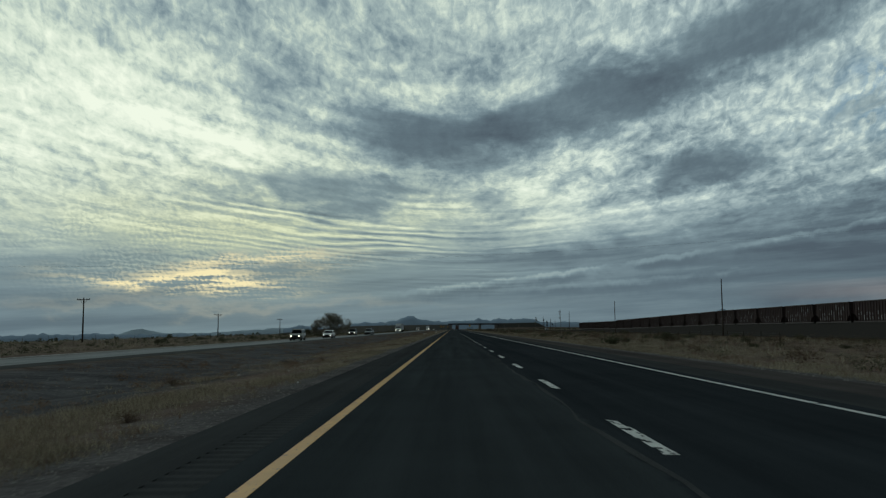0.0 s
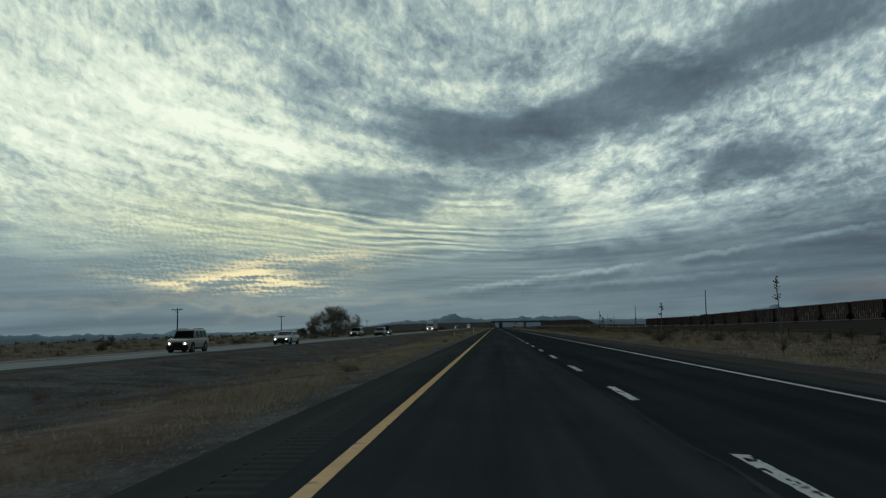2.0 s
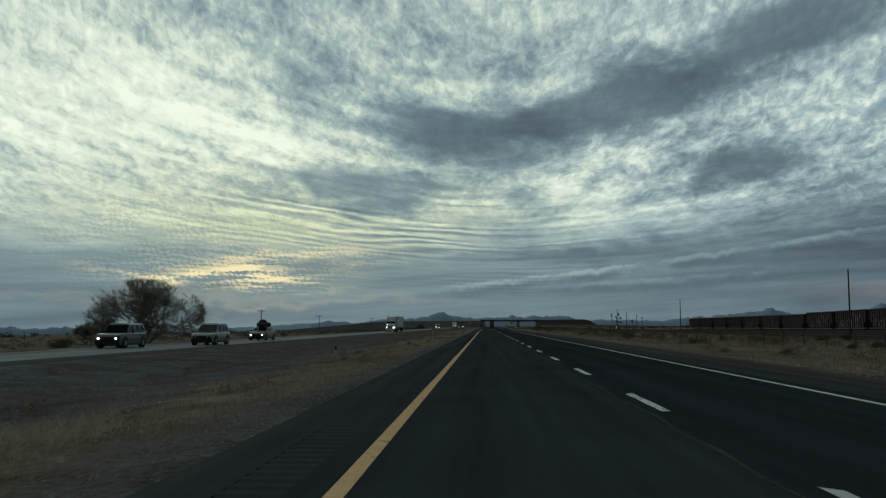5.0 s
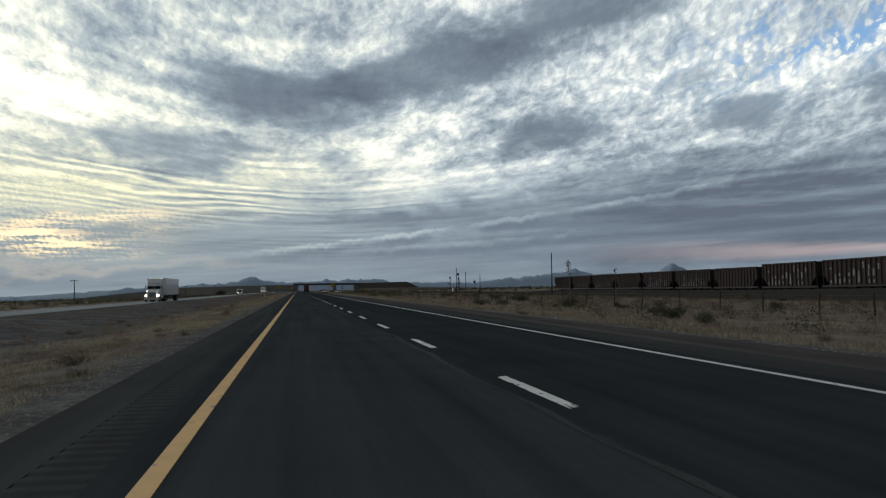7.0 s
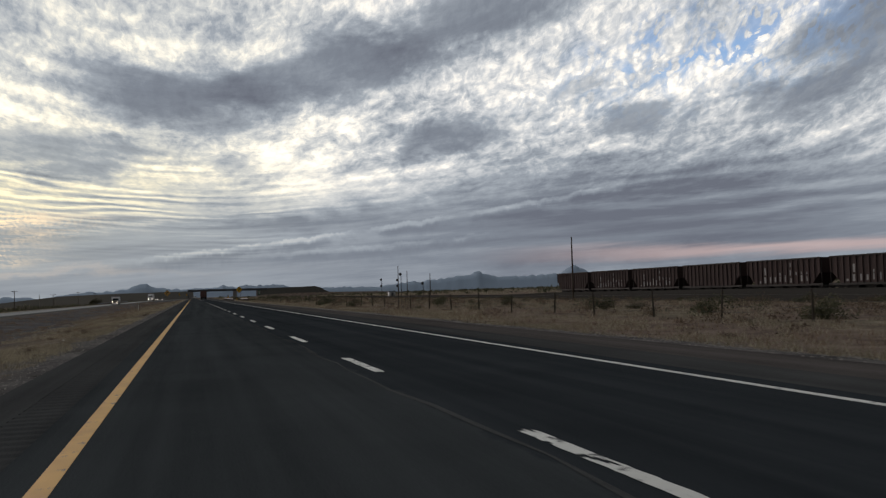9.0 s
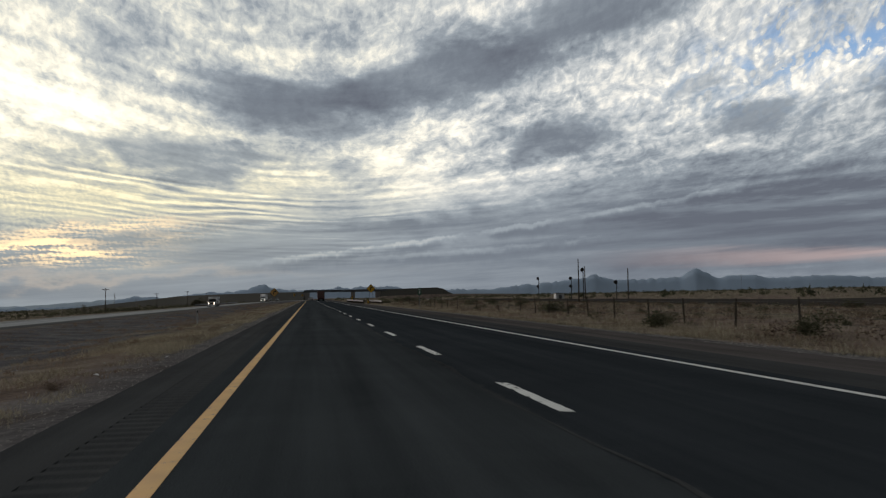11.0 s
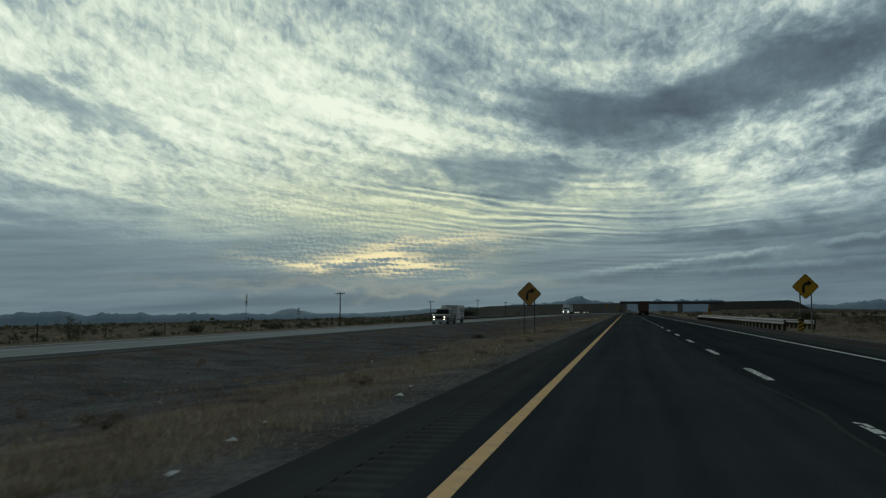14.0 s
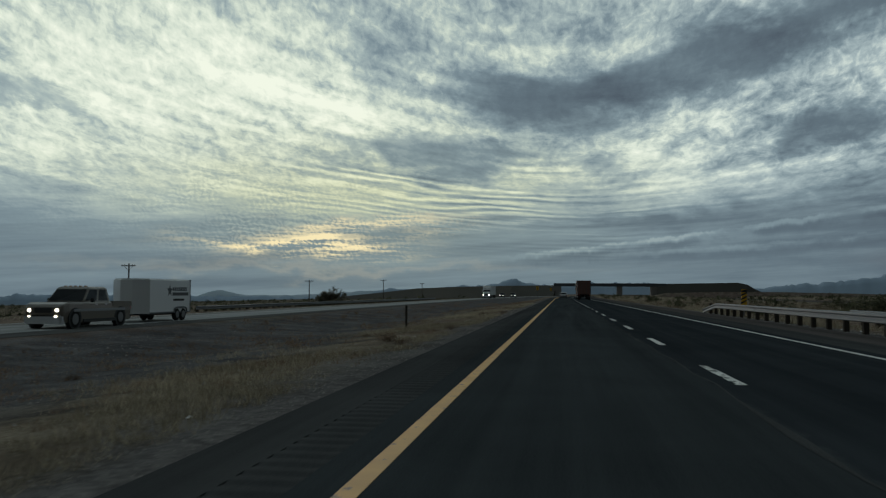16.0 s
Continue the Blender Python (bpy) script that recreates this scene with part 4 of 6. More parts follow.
for x, y, h in ((-5.0, 199.5, 0.71), (-2.62, 225.9, 1.15), (-6.3, 423.2, 1.0)):
    delineator(x, y, "white plastic delineator post standing in dry grass", M_WHITEPLASTIC, h)
delineator(-5.4, 567.0, "rusty steel delineator post in dry grass", M_POST, 1.0)


def guardrail(name, x, y0, y1, base, label, curl_end, side=1):
    g = thing(name, x, 0, base, label, "guardrail")
    wave = [(-0.02, -0.155), (0.05, -0.125), (0.05, -0.07), (-0.015, -0.02), (-0.015, 0.02), (0.05, 0.07), (0.05, 0.125), (-0.02, 0.155)]
    outline = [(-a, b) for a, b in wave] + [(-a + 0.012, b) for a, b in wave[::-1]]
    bm = bmesh.new()
    ys = list(np.arange(y0, y1, 3.8)) + [y1]
    rings = []
    for y in ys:
        drop = 0.0
        if curl_end:
            drop = 0.45 * max(0.0, 1 - (y1 - y) / 4.0)
        rings.append([(side * a, y, 0.56 - drop + b) for a, b in outline])
    loft(bm, rings)
    part("beam", bm, M_STEEL, g, "dull galvanised W-shaped beam")
    for y in np.arange(y0 + 0.6, y1 - 1, 1.9):
        post = part("post", boxes((min(side * 0.03, side * 0.2), max(side * 0.03, side * 0.2), y - 0.09, y + 0.09, -0.4, 0.68), bevel=0.01), M_POST, g)
    return g


guardrail("guardrail", 10.9, 521.0, 590.5, -0.07, "galvanised steel guardrail on wooden posts at the shoulder", True)
guardrail("guardrail", -29.0, 598.0, 735.0, -0.72, "galvanised guardrail beyond the oncoming lanes", False, -1)
guardrail("guardrail", 15.5, 535.0, 575.0, -0.25, "short galvanised guardrail behind the culvert", False)


def object_marker(x, y, top):
    z = ground_z(x, y)
    h = top - z
    o = thing("object_marker", x, y, z, "narrow yellow marker with slanting black stripes", "road sign", "object markers")
    part("post", boxes((-0.03, 0.03, 0.02, 0.06, -0.3, h - 0.1)), M_STEEL, o)
    face = part("face", boxes((-0.16, 0.16, -0.01, 0.012, h - 0.92, h), bevel=0.004), M_SIGNYELLOW, o, "yellow reflective face")
    for k in range(4):
        c = h - 0.86 + 0.23 * k
        bm = prism(bmesh.new(), [(-0.158, c - 0.0), (0.158, c - 0.0 - (-0.16 if k < 3 else -0.0)), (0.158, c + 0.1 + 0.16 if k < 3 else h - 0.003), (-0.158, min(c + 0.1, h - 0.003))], "y", -0.018, -0.0125)
        part("stripe", bm, M_BLACK, face, "black slanting stripe")


object_marker(12.03, 582.8, 1.5)
object_marker(11.75, 520.2, 0.75)


def chevron_sign(x, y, z0, z1):
    z = ground_z(x, y)
    s = thing("chevron_sign", x, y, z, "small yellow sign with a black chevron on a post", "road sign", "chevron signs")
    part("post", boxes((-0.03, 0.03, 0.02, 0.06, -0.3, z1 - z - 0.1)), M_STEEL, s)
    face = part("face", boxes((-0.38, 0.38, -0.01, 0.012, z0 - z, z1 - z), bevel=0.01), M_SIGNYELLOW, s)
    m, h = (z0 + z1) / 2 - z, (z1 - z0) * 0.42
    bm = prism(bmesh.new(), [(-0.28, m - h), (-0.02, m - h), (0.28, m), (-0.02, m + h), (-0.28, m + h), (0.02, m)], "y", -0.018, -0.012)
    part("chevron", bm, M_BLACK, face, "black chevron")


chevron_sign(-6.4, 812.0, 2.2, 3.5)
chevron_sign(-3.0, 905.0, 2.2, 3.5)


def small_sign(x, y, top):
    z = ground_z(x, y)
    h = top - z
    s = thing("mile_sign", x, y, z, "small green mile sign with white figures on a post", "road sign")
    part("post", boxes((-0.03, 0.03, 0.02, 0.06, -0.3, h - 0.05)), M_STEEL, s)
    plate = part("plate", boxes((-0.17, 0.17, -0.01, 0.012, h - 0.72, h), bevel=0.01), M_GREEN, s)
    part("figures", boxes((-0.11, 0.11, -0.016, -0.0105, h - 0.20, h - 0.10), (-0.07, 0.07, -0.016, -0.0105, h - 0.60, h - 0.30)), M_WHITEPLASTIC, plate)


small_sign(12.2, 450.5, 2.05)
back = thing("road_sign", -30.5, 446.7, ground_z(-30.5, 446.7), "small grey road sign seen from behind beyond the oncoming lanes", "road sign")
part("post", boxes((-0.05, 0.05, -0.03, 0.03, -0.3, 1.2 - ground_z(-30.5, 446.7))), M_STEEL, back)
part("plate", boxes((-0.19, 0.19, 0.032, 0.045, 0.85 - ground_z(-30.5, 446.7), 1.28 - ground_z(-30.5, 446.7)), bevel=0.004), M_STEEL, back)


def signal(x, y, base, top, heads, label):
    s = thing("railway_signal", x, y, base, label, "railway signal", "signals beside the railway")
    h = top - base
    bm = bmesh.new()
    tube(bm, [(0, 0, -0.3), (0, 0, h)], 0.09, 8)
    part("mast", bm, M_DARKSTEEL, s)
    for z in heads:
        bm = bmesh.new()
        tube(bm, [(-0.25, -0.12, h - z), (-0.25, -0.2, h - z)], 0.43, 14)
        head = part("target", bm, M_BLACK, s, "round black target")
        for k in (-0.28, 0, 0.28):
            bm = bmesh.new()
            tube(bm, [(-0.25, -0.2, h - z + k), (-0.25, -0.45, h - z + k - 0.02)], 0.095, 8)
            part("hood", bm, M_DARKSTEEL, head)
    for k in range(6):
        part("rung", boxes((0.08, 0.4, -0.02, 0.02, h * 0.2 + k * h * 0.12, h * 0.2 + k * h * 0.12 + 0.04)), M_DARKSTEEL, s)


signal(70.5, 616, 0.0, 6.4, (0.5, 2.9), "railway signal with two round black targets on a mast")
signal(65.0, 566, -0.3, 5.3, (0.4, 2.3), "railway signal with two round black targets on a mast")
signal(65.0, 535, -0.3, 3.9, (0.5,), "short railway signal with a round black target")
signal(60.4, 543.0, -0.3, 6.9, (0.6,), "railway signal head beside a tall pole")
hut = thing("signal_hut", 66, 580, ground_z(66, 580), "small pale metal signal hut beside the railway", "hut")
part("wall", boxes((-1.1, 1.1, -1.1, 1.1, -0.2, 2.2), bevel=0.03), M_WHITEPLASTIC, hut)
part("roof", boxes((-1.25, 1.25, -1.25, 1.25, 2.2, 2.32), bevel=0.03), M_STEEL, hut)
part("door", boxes((-0.4, 0.4, -1.125, -1.105, 0.0, 1.9)), M_STEEL, hut)

# ---- the freight train ----


def hopper_car(length, height, seed):
    """An open ribbed car: body with end slopes, ribs, sill, two trucks of wheels, couplers."""
    rng = random.Random(seed)
    label = "rusty brown ribbed open freight car" if seed % 2 else "tall dark brown ribbed open freight car"
    c = thing("freight_car", TRACK_X, 0, 0, label, "freight car", "cars of the standing train")
    half, w, bot = length / 2 - 0.45, 1.5, 1.15
    bm = bmesh.new()
    loft(bm, [[(x * 0.92, y, z) for x, z in ((-w, a), (w, a), (w, height - 0.1), (-w, height - 0.1))] for y, a in
              ((-half + 0.4, bot + 1.35), (-half + 1.8, bot), (half - 1.8, bot), (half - 0.4, bot + 1.35))])
    body = part("body", bm, M_RUST, c)
    n = 14
    for s in (-1, 1):
        for k in range(n + 1):
            y = -half + 0.4 + (2 * half - 0.8) * k / n
            low = bot + 1.35 * max(0.0, 1 - (half - abs(y) - 0.4) / 1.4)
            part("rib", boxes((min(s * 1.38, s * 1.5), max(s * 1.38, s * 1.5), y - 0.07, y + 0.07, low, height - 0.08)), M_RUST, body)
        part("top_rail", boxes((min(s * 1.36, s * 1.53), max(s * 1.36, s * 1.53), -half + 0.3, half - 0.3, height - 0.16, height)), M_DARKSTEEL, body)
        part("side_sill", boxes((min(s * 1.30, s * 1.45), max(s * 1.30, s * 1.45), -half, half, bot - 0.22, bot + 0.02)), M_DARKSTEEL, c)
        if seed in (1, 2, 4, 5):
            for k in range(2, 13):
                for level in range(3):
                    if rng.random() < (0.85, 0.55, 0.3)[level]:
                        y = -half + 0.4 + (2 * half - 0.8) * k / n + 0.14
                        z = bot + 0.12 + 0.85 * level + rng.uniform(0, 0.2)
                        mark = boxes((min(s * 1.381, s * 1.395), max(s * 1.381, s * 1.395), y + rng.uniform(0.0, 0.2), y + rng.uniform(0.28, 0.44), z, z + rng.uniform(0.25, 0.9)))
                        part("faded_mark", mark, M_CHALK, body, "faded white paint mark")
    part("end_wall", boxes((-1.4, 1.4, -half + 0.32, -half + 0.42, bot + 1.2, height - 0.05)), M_RUST, body)
    part("end_wall", boxes((-1.4, 1.4, half - 0.42, half - 0.32, bot + 1.2, height - 0.05)), M_RUST, body)
    for k in range(4):
        y = -3.6 + 2.4 * k
        bm = bmesh.new()
        loft(bm, [[(-1.25, y - 1.1, bot), (1.25, y - 1.1, bot), (1.25, y + 1.1, bot), (-1.25, y + 1.1, bot)], [(-0.8, y - 0.3, 0.32), (0.8, y - 0.3, 0.32), (0.8, y + 0.3, 0.32), (-0.8, y + 0.3, 0.32)]])
        part("hopper_bay", bm, M_DARKSTEEL, c, "dark discharge bay")
    part("centre_sill", boxes((-0.3, 0.3, -half - 0.35, half + 0.35, 0.7, 1.0)), M_DARKSTEEL, c)
    for y in (-half + 0.25, half - 0.25):
        part("end_platform", boxes((-1.45, 1.45, y - 0.25, y + 0.25, bot - 0.25, bot - 0.1)), M_DARKSTEEL, c)
        for s in (-1.35, 1.35):
            bm = bmesh.new()
            tube(bm, [(s, y, bot - 0.2), (s, y, height - 0.1)], 0.04, 5)
            part("corner_post", bm, M_DARKSTEEL, c)
    for y in (-half + 2.0, half - 2.0):
        truck = part("truck", boxes((-1.02, -0.88, y - 1.15, y + 1.15, 0.35, 0.62), (0.88, 1.02, y - 1.15, y + 1.15, 0.35, 0.62), (-0.9, 0.9, y - 0.2, y + 0.2, 0.4, 0.75), bevel=0.03), M_DARKSTEEL, c)
        for dy in (-0.88, 0.88):
            for s in (-0.76, 0.76):
                bm = bmesh.new()
                tube(bm, [(s - 0.07, y + dy, 0.42), (s + 0.07, y + dy, 0.42)], 0.44, 16)
                part("wheel", bm, M_DARKSTEEL, truck)
    return c


PITCH = 14.6
models = [hopper_car(PITCH, 4.15, 1), hopper_car(PITCH, 4.15, 3), hopper_car(PITCH, 4.45, 2), hopper_car(PITCH, 4.45, 4)]
for k in range(24):
    y = 449.5 - PITCH * (k + 0.5)
    tall = y < 341
    which = models[(2 if tall else 0) + ((k * 7) % 3 == 0)]
    z = track_z(y)
    m = pose(TRACK_X, y, z, -math.degrees(math.atan((track_z(y - 7) - track_z(y + 7)) / 14)), 0, 0)
    copy_thing(which, m)
for m in models:
    for o in [*m.children_recursive, m]:
        bpy.data.objects.remove(o)

# ---- vehicles ----


def wheel_part(parent, x, y, r, width, rim=0.6):
    bm = bmesh.new()
    s = 1 if x > 0 else -1
    tube(bm, [(x - s * width, y, r), (x - s * width * 0.85, y, r), (x - s * width * 0.15, y, r), (x, y, r)], [r * 0.9, r, r, r * 0.9], 20)
    tyre = part("wheel", bm, M_TYRE, parent, "black tyre")
    bm = bmesh.new()
    tube(bm, [(x - s * 0.02, y, r), (x + s * 0.004, y, r), (x + s * 0.012, y, r)], [r * rim, r * rim, r * rim * 0.35], 14)
    part("rim", bm, M_RIM, tyre)


def body_ring(y, w, low, mid, high, tuck=0.93, curve=0.98):
    return [(-w * 0.96, y, low), (w * 0.96, y, low), (w, y, mid), (w * curve, y, high - 0.06), (w * tuck, y, high), (-w * tuck, y, high), (-w * curve, y, high - 0.06), (-w, y, mid)]


def road_car(name, label, category, x, y, z, facing, paint, length, width, height, belt, hood, deck, cab_back, cab_front, rake_back, rake_front, r, bed=None, lit=True, lights=M_HEADLIGHT):
    """A car: its nose towards +y before it is turned. deck: height of the tail; cab_back, cab_front: the glasshouse's foot."""
    c = thing(name, x, y, z, label, category, "traffic", facing)
    h, w, low = length / 2, width / 2, r * 0.62
    mid = low + (belt - low) * 0.55
    bm = bmesh.new()
    loft(bm, [body_ring(-h, w * 0.90, low + 0.12, mid, deck - 0.06), body_ring(-h + 0.12, w * 0.97, low + 0.02, mid, deck), body_ring(cab_back - 0.02, w, low, mid, deck if bed is None else belt),
              body_ring(cab_back + 0.05, w, low, mid, belt), body_ring(cab_front - 0.1, w, low, mid, belt), body_ring(cab_front + 0.05, w, low, mid, belt - 0.02),
              body_ring(h - 0.45, w * 0.98, low, mid, hood), body_ring(h - 0.12, w * 0.92, low + 0.03, mid - 0.05, hood - 0.10), body_ring(h, w * 0.84, low + 0.1, mid - 0.08, hood - 0.22)])
    bmesh.ops.bevel(bm, geom=bm.edges[:], offset=0.022, segments=2, affect="EDGES", clamp_overlap=True)
    body = part("body", bm, paint, c)
    # glasshouse: roof and pillars around dark panes
    top = w * 0.80
    foot_b, foot_f, roof_b, roof_f = cab_back, cab_front, cab_back + rake_back, cab_front - rake_front
    bm = bmesh.new()
    loft(bm, [[(-w * 0.92, foot_b, belt), (w * 0.92, foot_b, belt), (w * 0.92, foot_f, belt), (-w * 0.92, foot_f, belt)],
              [(-top, roof_b, height - 0.07), (top, roof_b, height - 0.07), (top, roof_f, height - 0.07), (-top, roof_f, height - 0.07)],
              [(-top * 0.88, roof_b + 0.12, height), (top * 0.88, roof_b + 0.12, height), (top * 0.88, roof_f - 0.12, height), (-top * 0.88, roof_f - 0.12, height)]])
    bmesh.ops.bevel(bm, geom=bm.edges[:], offset=0.03, segments=2, affect="EDGES", clamp_overlap=True)
    cabin = part("cabin", bm, paint, c)

    def on_side(s, t, u):
        """A point on the cabin's side: t along from back to front, u up."""
        yb, yf = foot_b + (roof_b - foot_b) * u, foot_f + (roof_f - foot_f) * u
        return (s * (w * 0.92 + (top - w * 0.92) * u + 0.006), yb + (yf - yb) * t, belt + (height - 0.07 - belt) * u)
    for s in (-1, 1):
        for t0, t1 in ((0.06, 0.30), (0.34, 0.62), (0.66, 0.95)) if length > 4.2 and bed is None else ((0.08, 0.46), (0.52, 0.95)):
            bm = bmesh.new()
            vs = [bm.verts.new(on_side(s, t, u)) for t, u in ((t0, 0.10), (t1, 0.10), (t1 - 0.02, 0.90), (t0 + 0.02, 0.90))]
            bm.faces.new(vs)
            bmesh.ops.solidify(bm, geom=bm.faces, thickness=0.004)
            part("side_window", bm, M_GLASS, cabin, "dark side window")
        bm = bmesh.new()
        box(bm, min(s * w, s * (w + 0.18)), max(s * w, s * (w + 0.18)), cab_front - 0.55, cab_front - 0.45, belt - 0.02, belt + 0.16, 0.02)
        part("mirror", bm, paint if bed is None else M_BLACK, c)
        for yy in (cab_back + 0.55 if bed is None else cab_back + 0.4, (cab_back + cab_front) / 2 + 0.1):
            part("door_handle", boxes((min(s * (w - 0.02), s * (w + 0.015)), max(s * (w - 0.02), s * (w + 0.015)), yy, yy + 0.18, belt - 0.14, belt - 0.10)), M_CHROME if bed else paint, body)
        part("arch_trim", boxes((min(s * (w - 0.04), s * (w + 0.006)), max(s * (w - 0.04), s * (w + 0.006)), -h * 0.52, h * 0.48, low - 0.01, low + 0.14), bevel=0.004), M_BLACK, body, "dark sill")
    for front in (0, 1):
        bm = bmesh.new()
        foot, roof, d = (foot_f, roof_f, 0.007) if front else (foot_b, roof_b, -0.007)
        vs = [bm.verts.new((s * (w * 0.86 + (top * 0.92 - w * 0.86) * u), foot + (roof - foot) * u + d, belt + (height - 0.07 - belt) * u)) for s, u in ((-1, 0.08), (1, 0.08), (1, 0.92), (-1, 0.92))]
        bm.faces.new(vs)
        bmesh.ops.solidify(bm, geom=bm.faces, thickness=0.004)
        part("windscreen" if front else "rear_window", bm, M_GLASS, cabin, "dark glass")
    part("grille", boxes((-w * 0.42, w * 0.42, h - 0.10, h + 0.015, hood - 0.46, hood - 0.24), bevel=0.01), M_BLACK, body, "black grille")
    part("bumper", boxes((-w * 0.90, w * 0.90, h - 0.26, h + 0.05, low - 0.04, low + 0.34), bevel=0.05), M_DARKSTEEL if bed is None else M_CHROME, body)
    part("rear_bumper", boxes((-w * 0.92, w * 0.92, -h - 0.05, -h + 0.2, low + 0.06, low + 0.30), bevel=0.04), M_DARKSTEEL, body)
    for s in (-1, 1):
        bm = bmesh.new()
        tube(bm, [(s * w * 0.66, h - 0.16, hood - 0.33), (s * w * 0.66, h + 0.02, hood - 0.35)], [0.11, 0.075], 12)
        part("headlight", bm, lights if lit else M_GLASS, body, "lit headlight" if lit else "dark headlight")
        part("tail_light", boxes((min(s * w * 0.70, s * w * 0.92), max(s * w * 0.70, s * w * 0.92), -h - 0.012, -h + 0.06, mid, mid + 0.26)), M_TAIL, body)
        for yy in (-h + 0.82 if bed is None else -h + 1.15, h - 0.88):
            bm = bmesh.new()
            tube(bm, [(s * (w - 0.2), yy, r + 0.02), (s * (w + 0.004), yy, r + 0.02)], r * 1.2, 18)
            part("wheel_arch", bm, M_BLACK, body, "dark wheel arch")
            wheel_part(c, s * (w + 0.014), yy, r, 0.24)
    if bed is not None:
        for s in (-1, 1):
            part("bed_side", boxes((min(s * w * 0.86, s * w), max(s * w * 0.86, s * w), -h + 0.05, cab_back - 0.1, deck - 0.1, belt), bevel=0.02), paint, body)
        part("tailgate", boxes((-w * 0.9, w * 0.9, -h, -h + 0.07, deck - 0.3, belt), bevel=0.02), paint, body)
    return c, body


Z_OPP = -0.446
# pale gold off-roader with a roof rack
jeep, _ = road_car("off_roader", "pale gold boxy off-roader with lit headlights on the oncoming lane", "car", -21.8, 128.6, Z_OPP, 180, M_BEIGE, 4.4, 1.78, 1.70, 1.02, 1.00, 1.02, -2.1, 0.95, 0.22, 0.42, 0.36)
for s in (-0.6, 0.6):
    part("roof_rail", boxes((s - 0.02, s + 0.02, -1.6, 0.4, 1.72, 1.76)), M_BLACK, jeep)
# white saloon
road_car("saloon_car", "white saloon car on the oncoming lane", "car", -21.0, 155.8, Z_OPP, 180, M_WHITECAR, 4.8, 1.80, 1.45, 0.95, 0.90, 0.98, -1.75, 1.15, 0.85, 0.95, 0.33)
# dark off-roader behind the tree
road_car("off_roader", "dark off-roader with lit headlights on the oncoming lane", "car", -24.6, 224.0, Z_OPP, 180, M_DARKCAR, 4.7, 1.85, 1.72, 1.05, 1.02, 1.05, -2.2, 1.0, 0.25, 0.5, 0.37)
# silver off-roader
road_car("off_roader", "silver family off-roader with dark bumper on the oncoming lane", "car", -21.4, 233.8, Z_OPP, 180, M_SILVER, 4.7, 1.86, 1.76, 1.02, 0.98, 1.02, -2.25, 1.15, 0.35, 0.85, 0.38, lit=False)
# car with a load on the roof
loaded, _ = road_car("loaded_car", "dark tan car with lit headlights and bundles tied on its roof", "car", -22.9, 255.6, Z_OPP, 180, M_TAN, 4.7, 1.80, 1.46, 0.96, 0.92, 0.98, -1.8, 1.1, 0.8, 0.9, 0.33)
rng_load = random.Random(5)
for k in range(4):
    bm = bmesh.new()
    bmesh.ops.create_icosphere(bm, subdivisions=2, radius=1.0)
    for v in bm.verts:
        v.co *= 1 + 0.18 * noise.noise(v.co * 1.7 + Vector((k * 3, 0, 0)))
        v.co = Vector((v.co.x * 0.42, v.co.y * 0.5, v.co.z * (0.30 if k < 3 else 0.22)))
    bmesh.ops.translate(bm, verts=bm.verts, vec=((-0.38, 0.35, 0.0, 0.05)[k], (-0.55, -0.5, 0.15, -0.4)[k], 1.66 + (0.36 if k == 3 else 0)))
    part("bundle", bm, M_TARP, loaded, "dark bundle")
# oncoming cars far off
for x, y, paint in ((-23.6, 842.0, M_DARKCAR), (-20.2, 848.0, M_SILVER)):
    road_car("off_roader", "dark off-roader with lit headlights far along the oncoming lanes" if paint is M_DARKCAR else "silver off-roader with lit headlights far along the oncoming lanes", "car",
             x + bend(y), y, Z_OPP, 180, paint, 4.7, 1.85, 1.72, 1.05, 1.02, 1.05, -2.2, 1.0, 0.25, 0.5, 0.37)
# white car beyond the truck ahead
road_car("saloon_car", "white saloon car beyond the lorry on the dark carriageway", "car", 1.9, 742.0, 0.0, 0, M_WHITECAR, 4.6, 1.8, 1.5, 0.96, 0.9, 1.0, -2.0, 1.1, 0.5, 0.8, 0.33, lit=False)
# pickup and its cargo trailer
pickup, pbody = road_car("pickup_truck", "dark tan pickup truck with lit headlights towing a white trailer", "pickup truck", -21.0, 567.6, Z_OPP, 180, M_TAN, 5.9, 1.96, 1.86, 1.16, 1.16, 1.0, -0.95, 1.35, 0.12, 0.62, 0.41, bed=True)
for s in (-1, 1):
    part("fog_lamp", boxes((s * 0.62 - 0.05, s * 0.62 + 0.05, 2.96, 3.01, 0.50, 0.58), bevel=0.01), M_HEADLIGHT, pbody, "lit fog lamp")
    part("side_stripe", boxes((min(s * 0.98, s * 1.003), max(s * 0.98, s * 1.003), -2.2, 2.2, 0.74, 0.86)), M_SILVER, pbody, "pale lower stripe")
for k in (-0.5, -0.25, 0, 0.25, 0.5):
    part("cab_light", boxes((k - 0.05, k + 0.05, 0.45, 0.55, 1.86, 1.90)), M_AMBER, pickup)


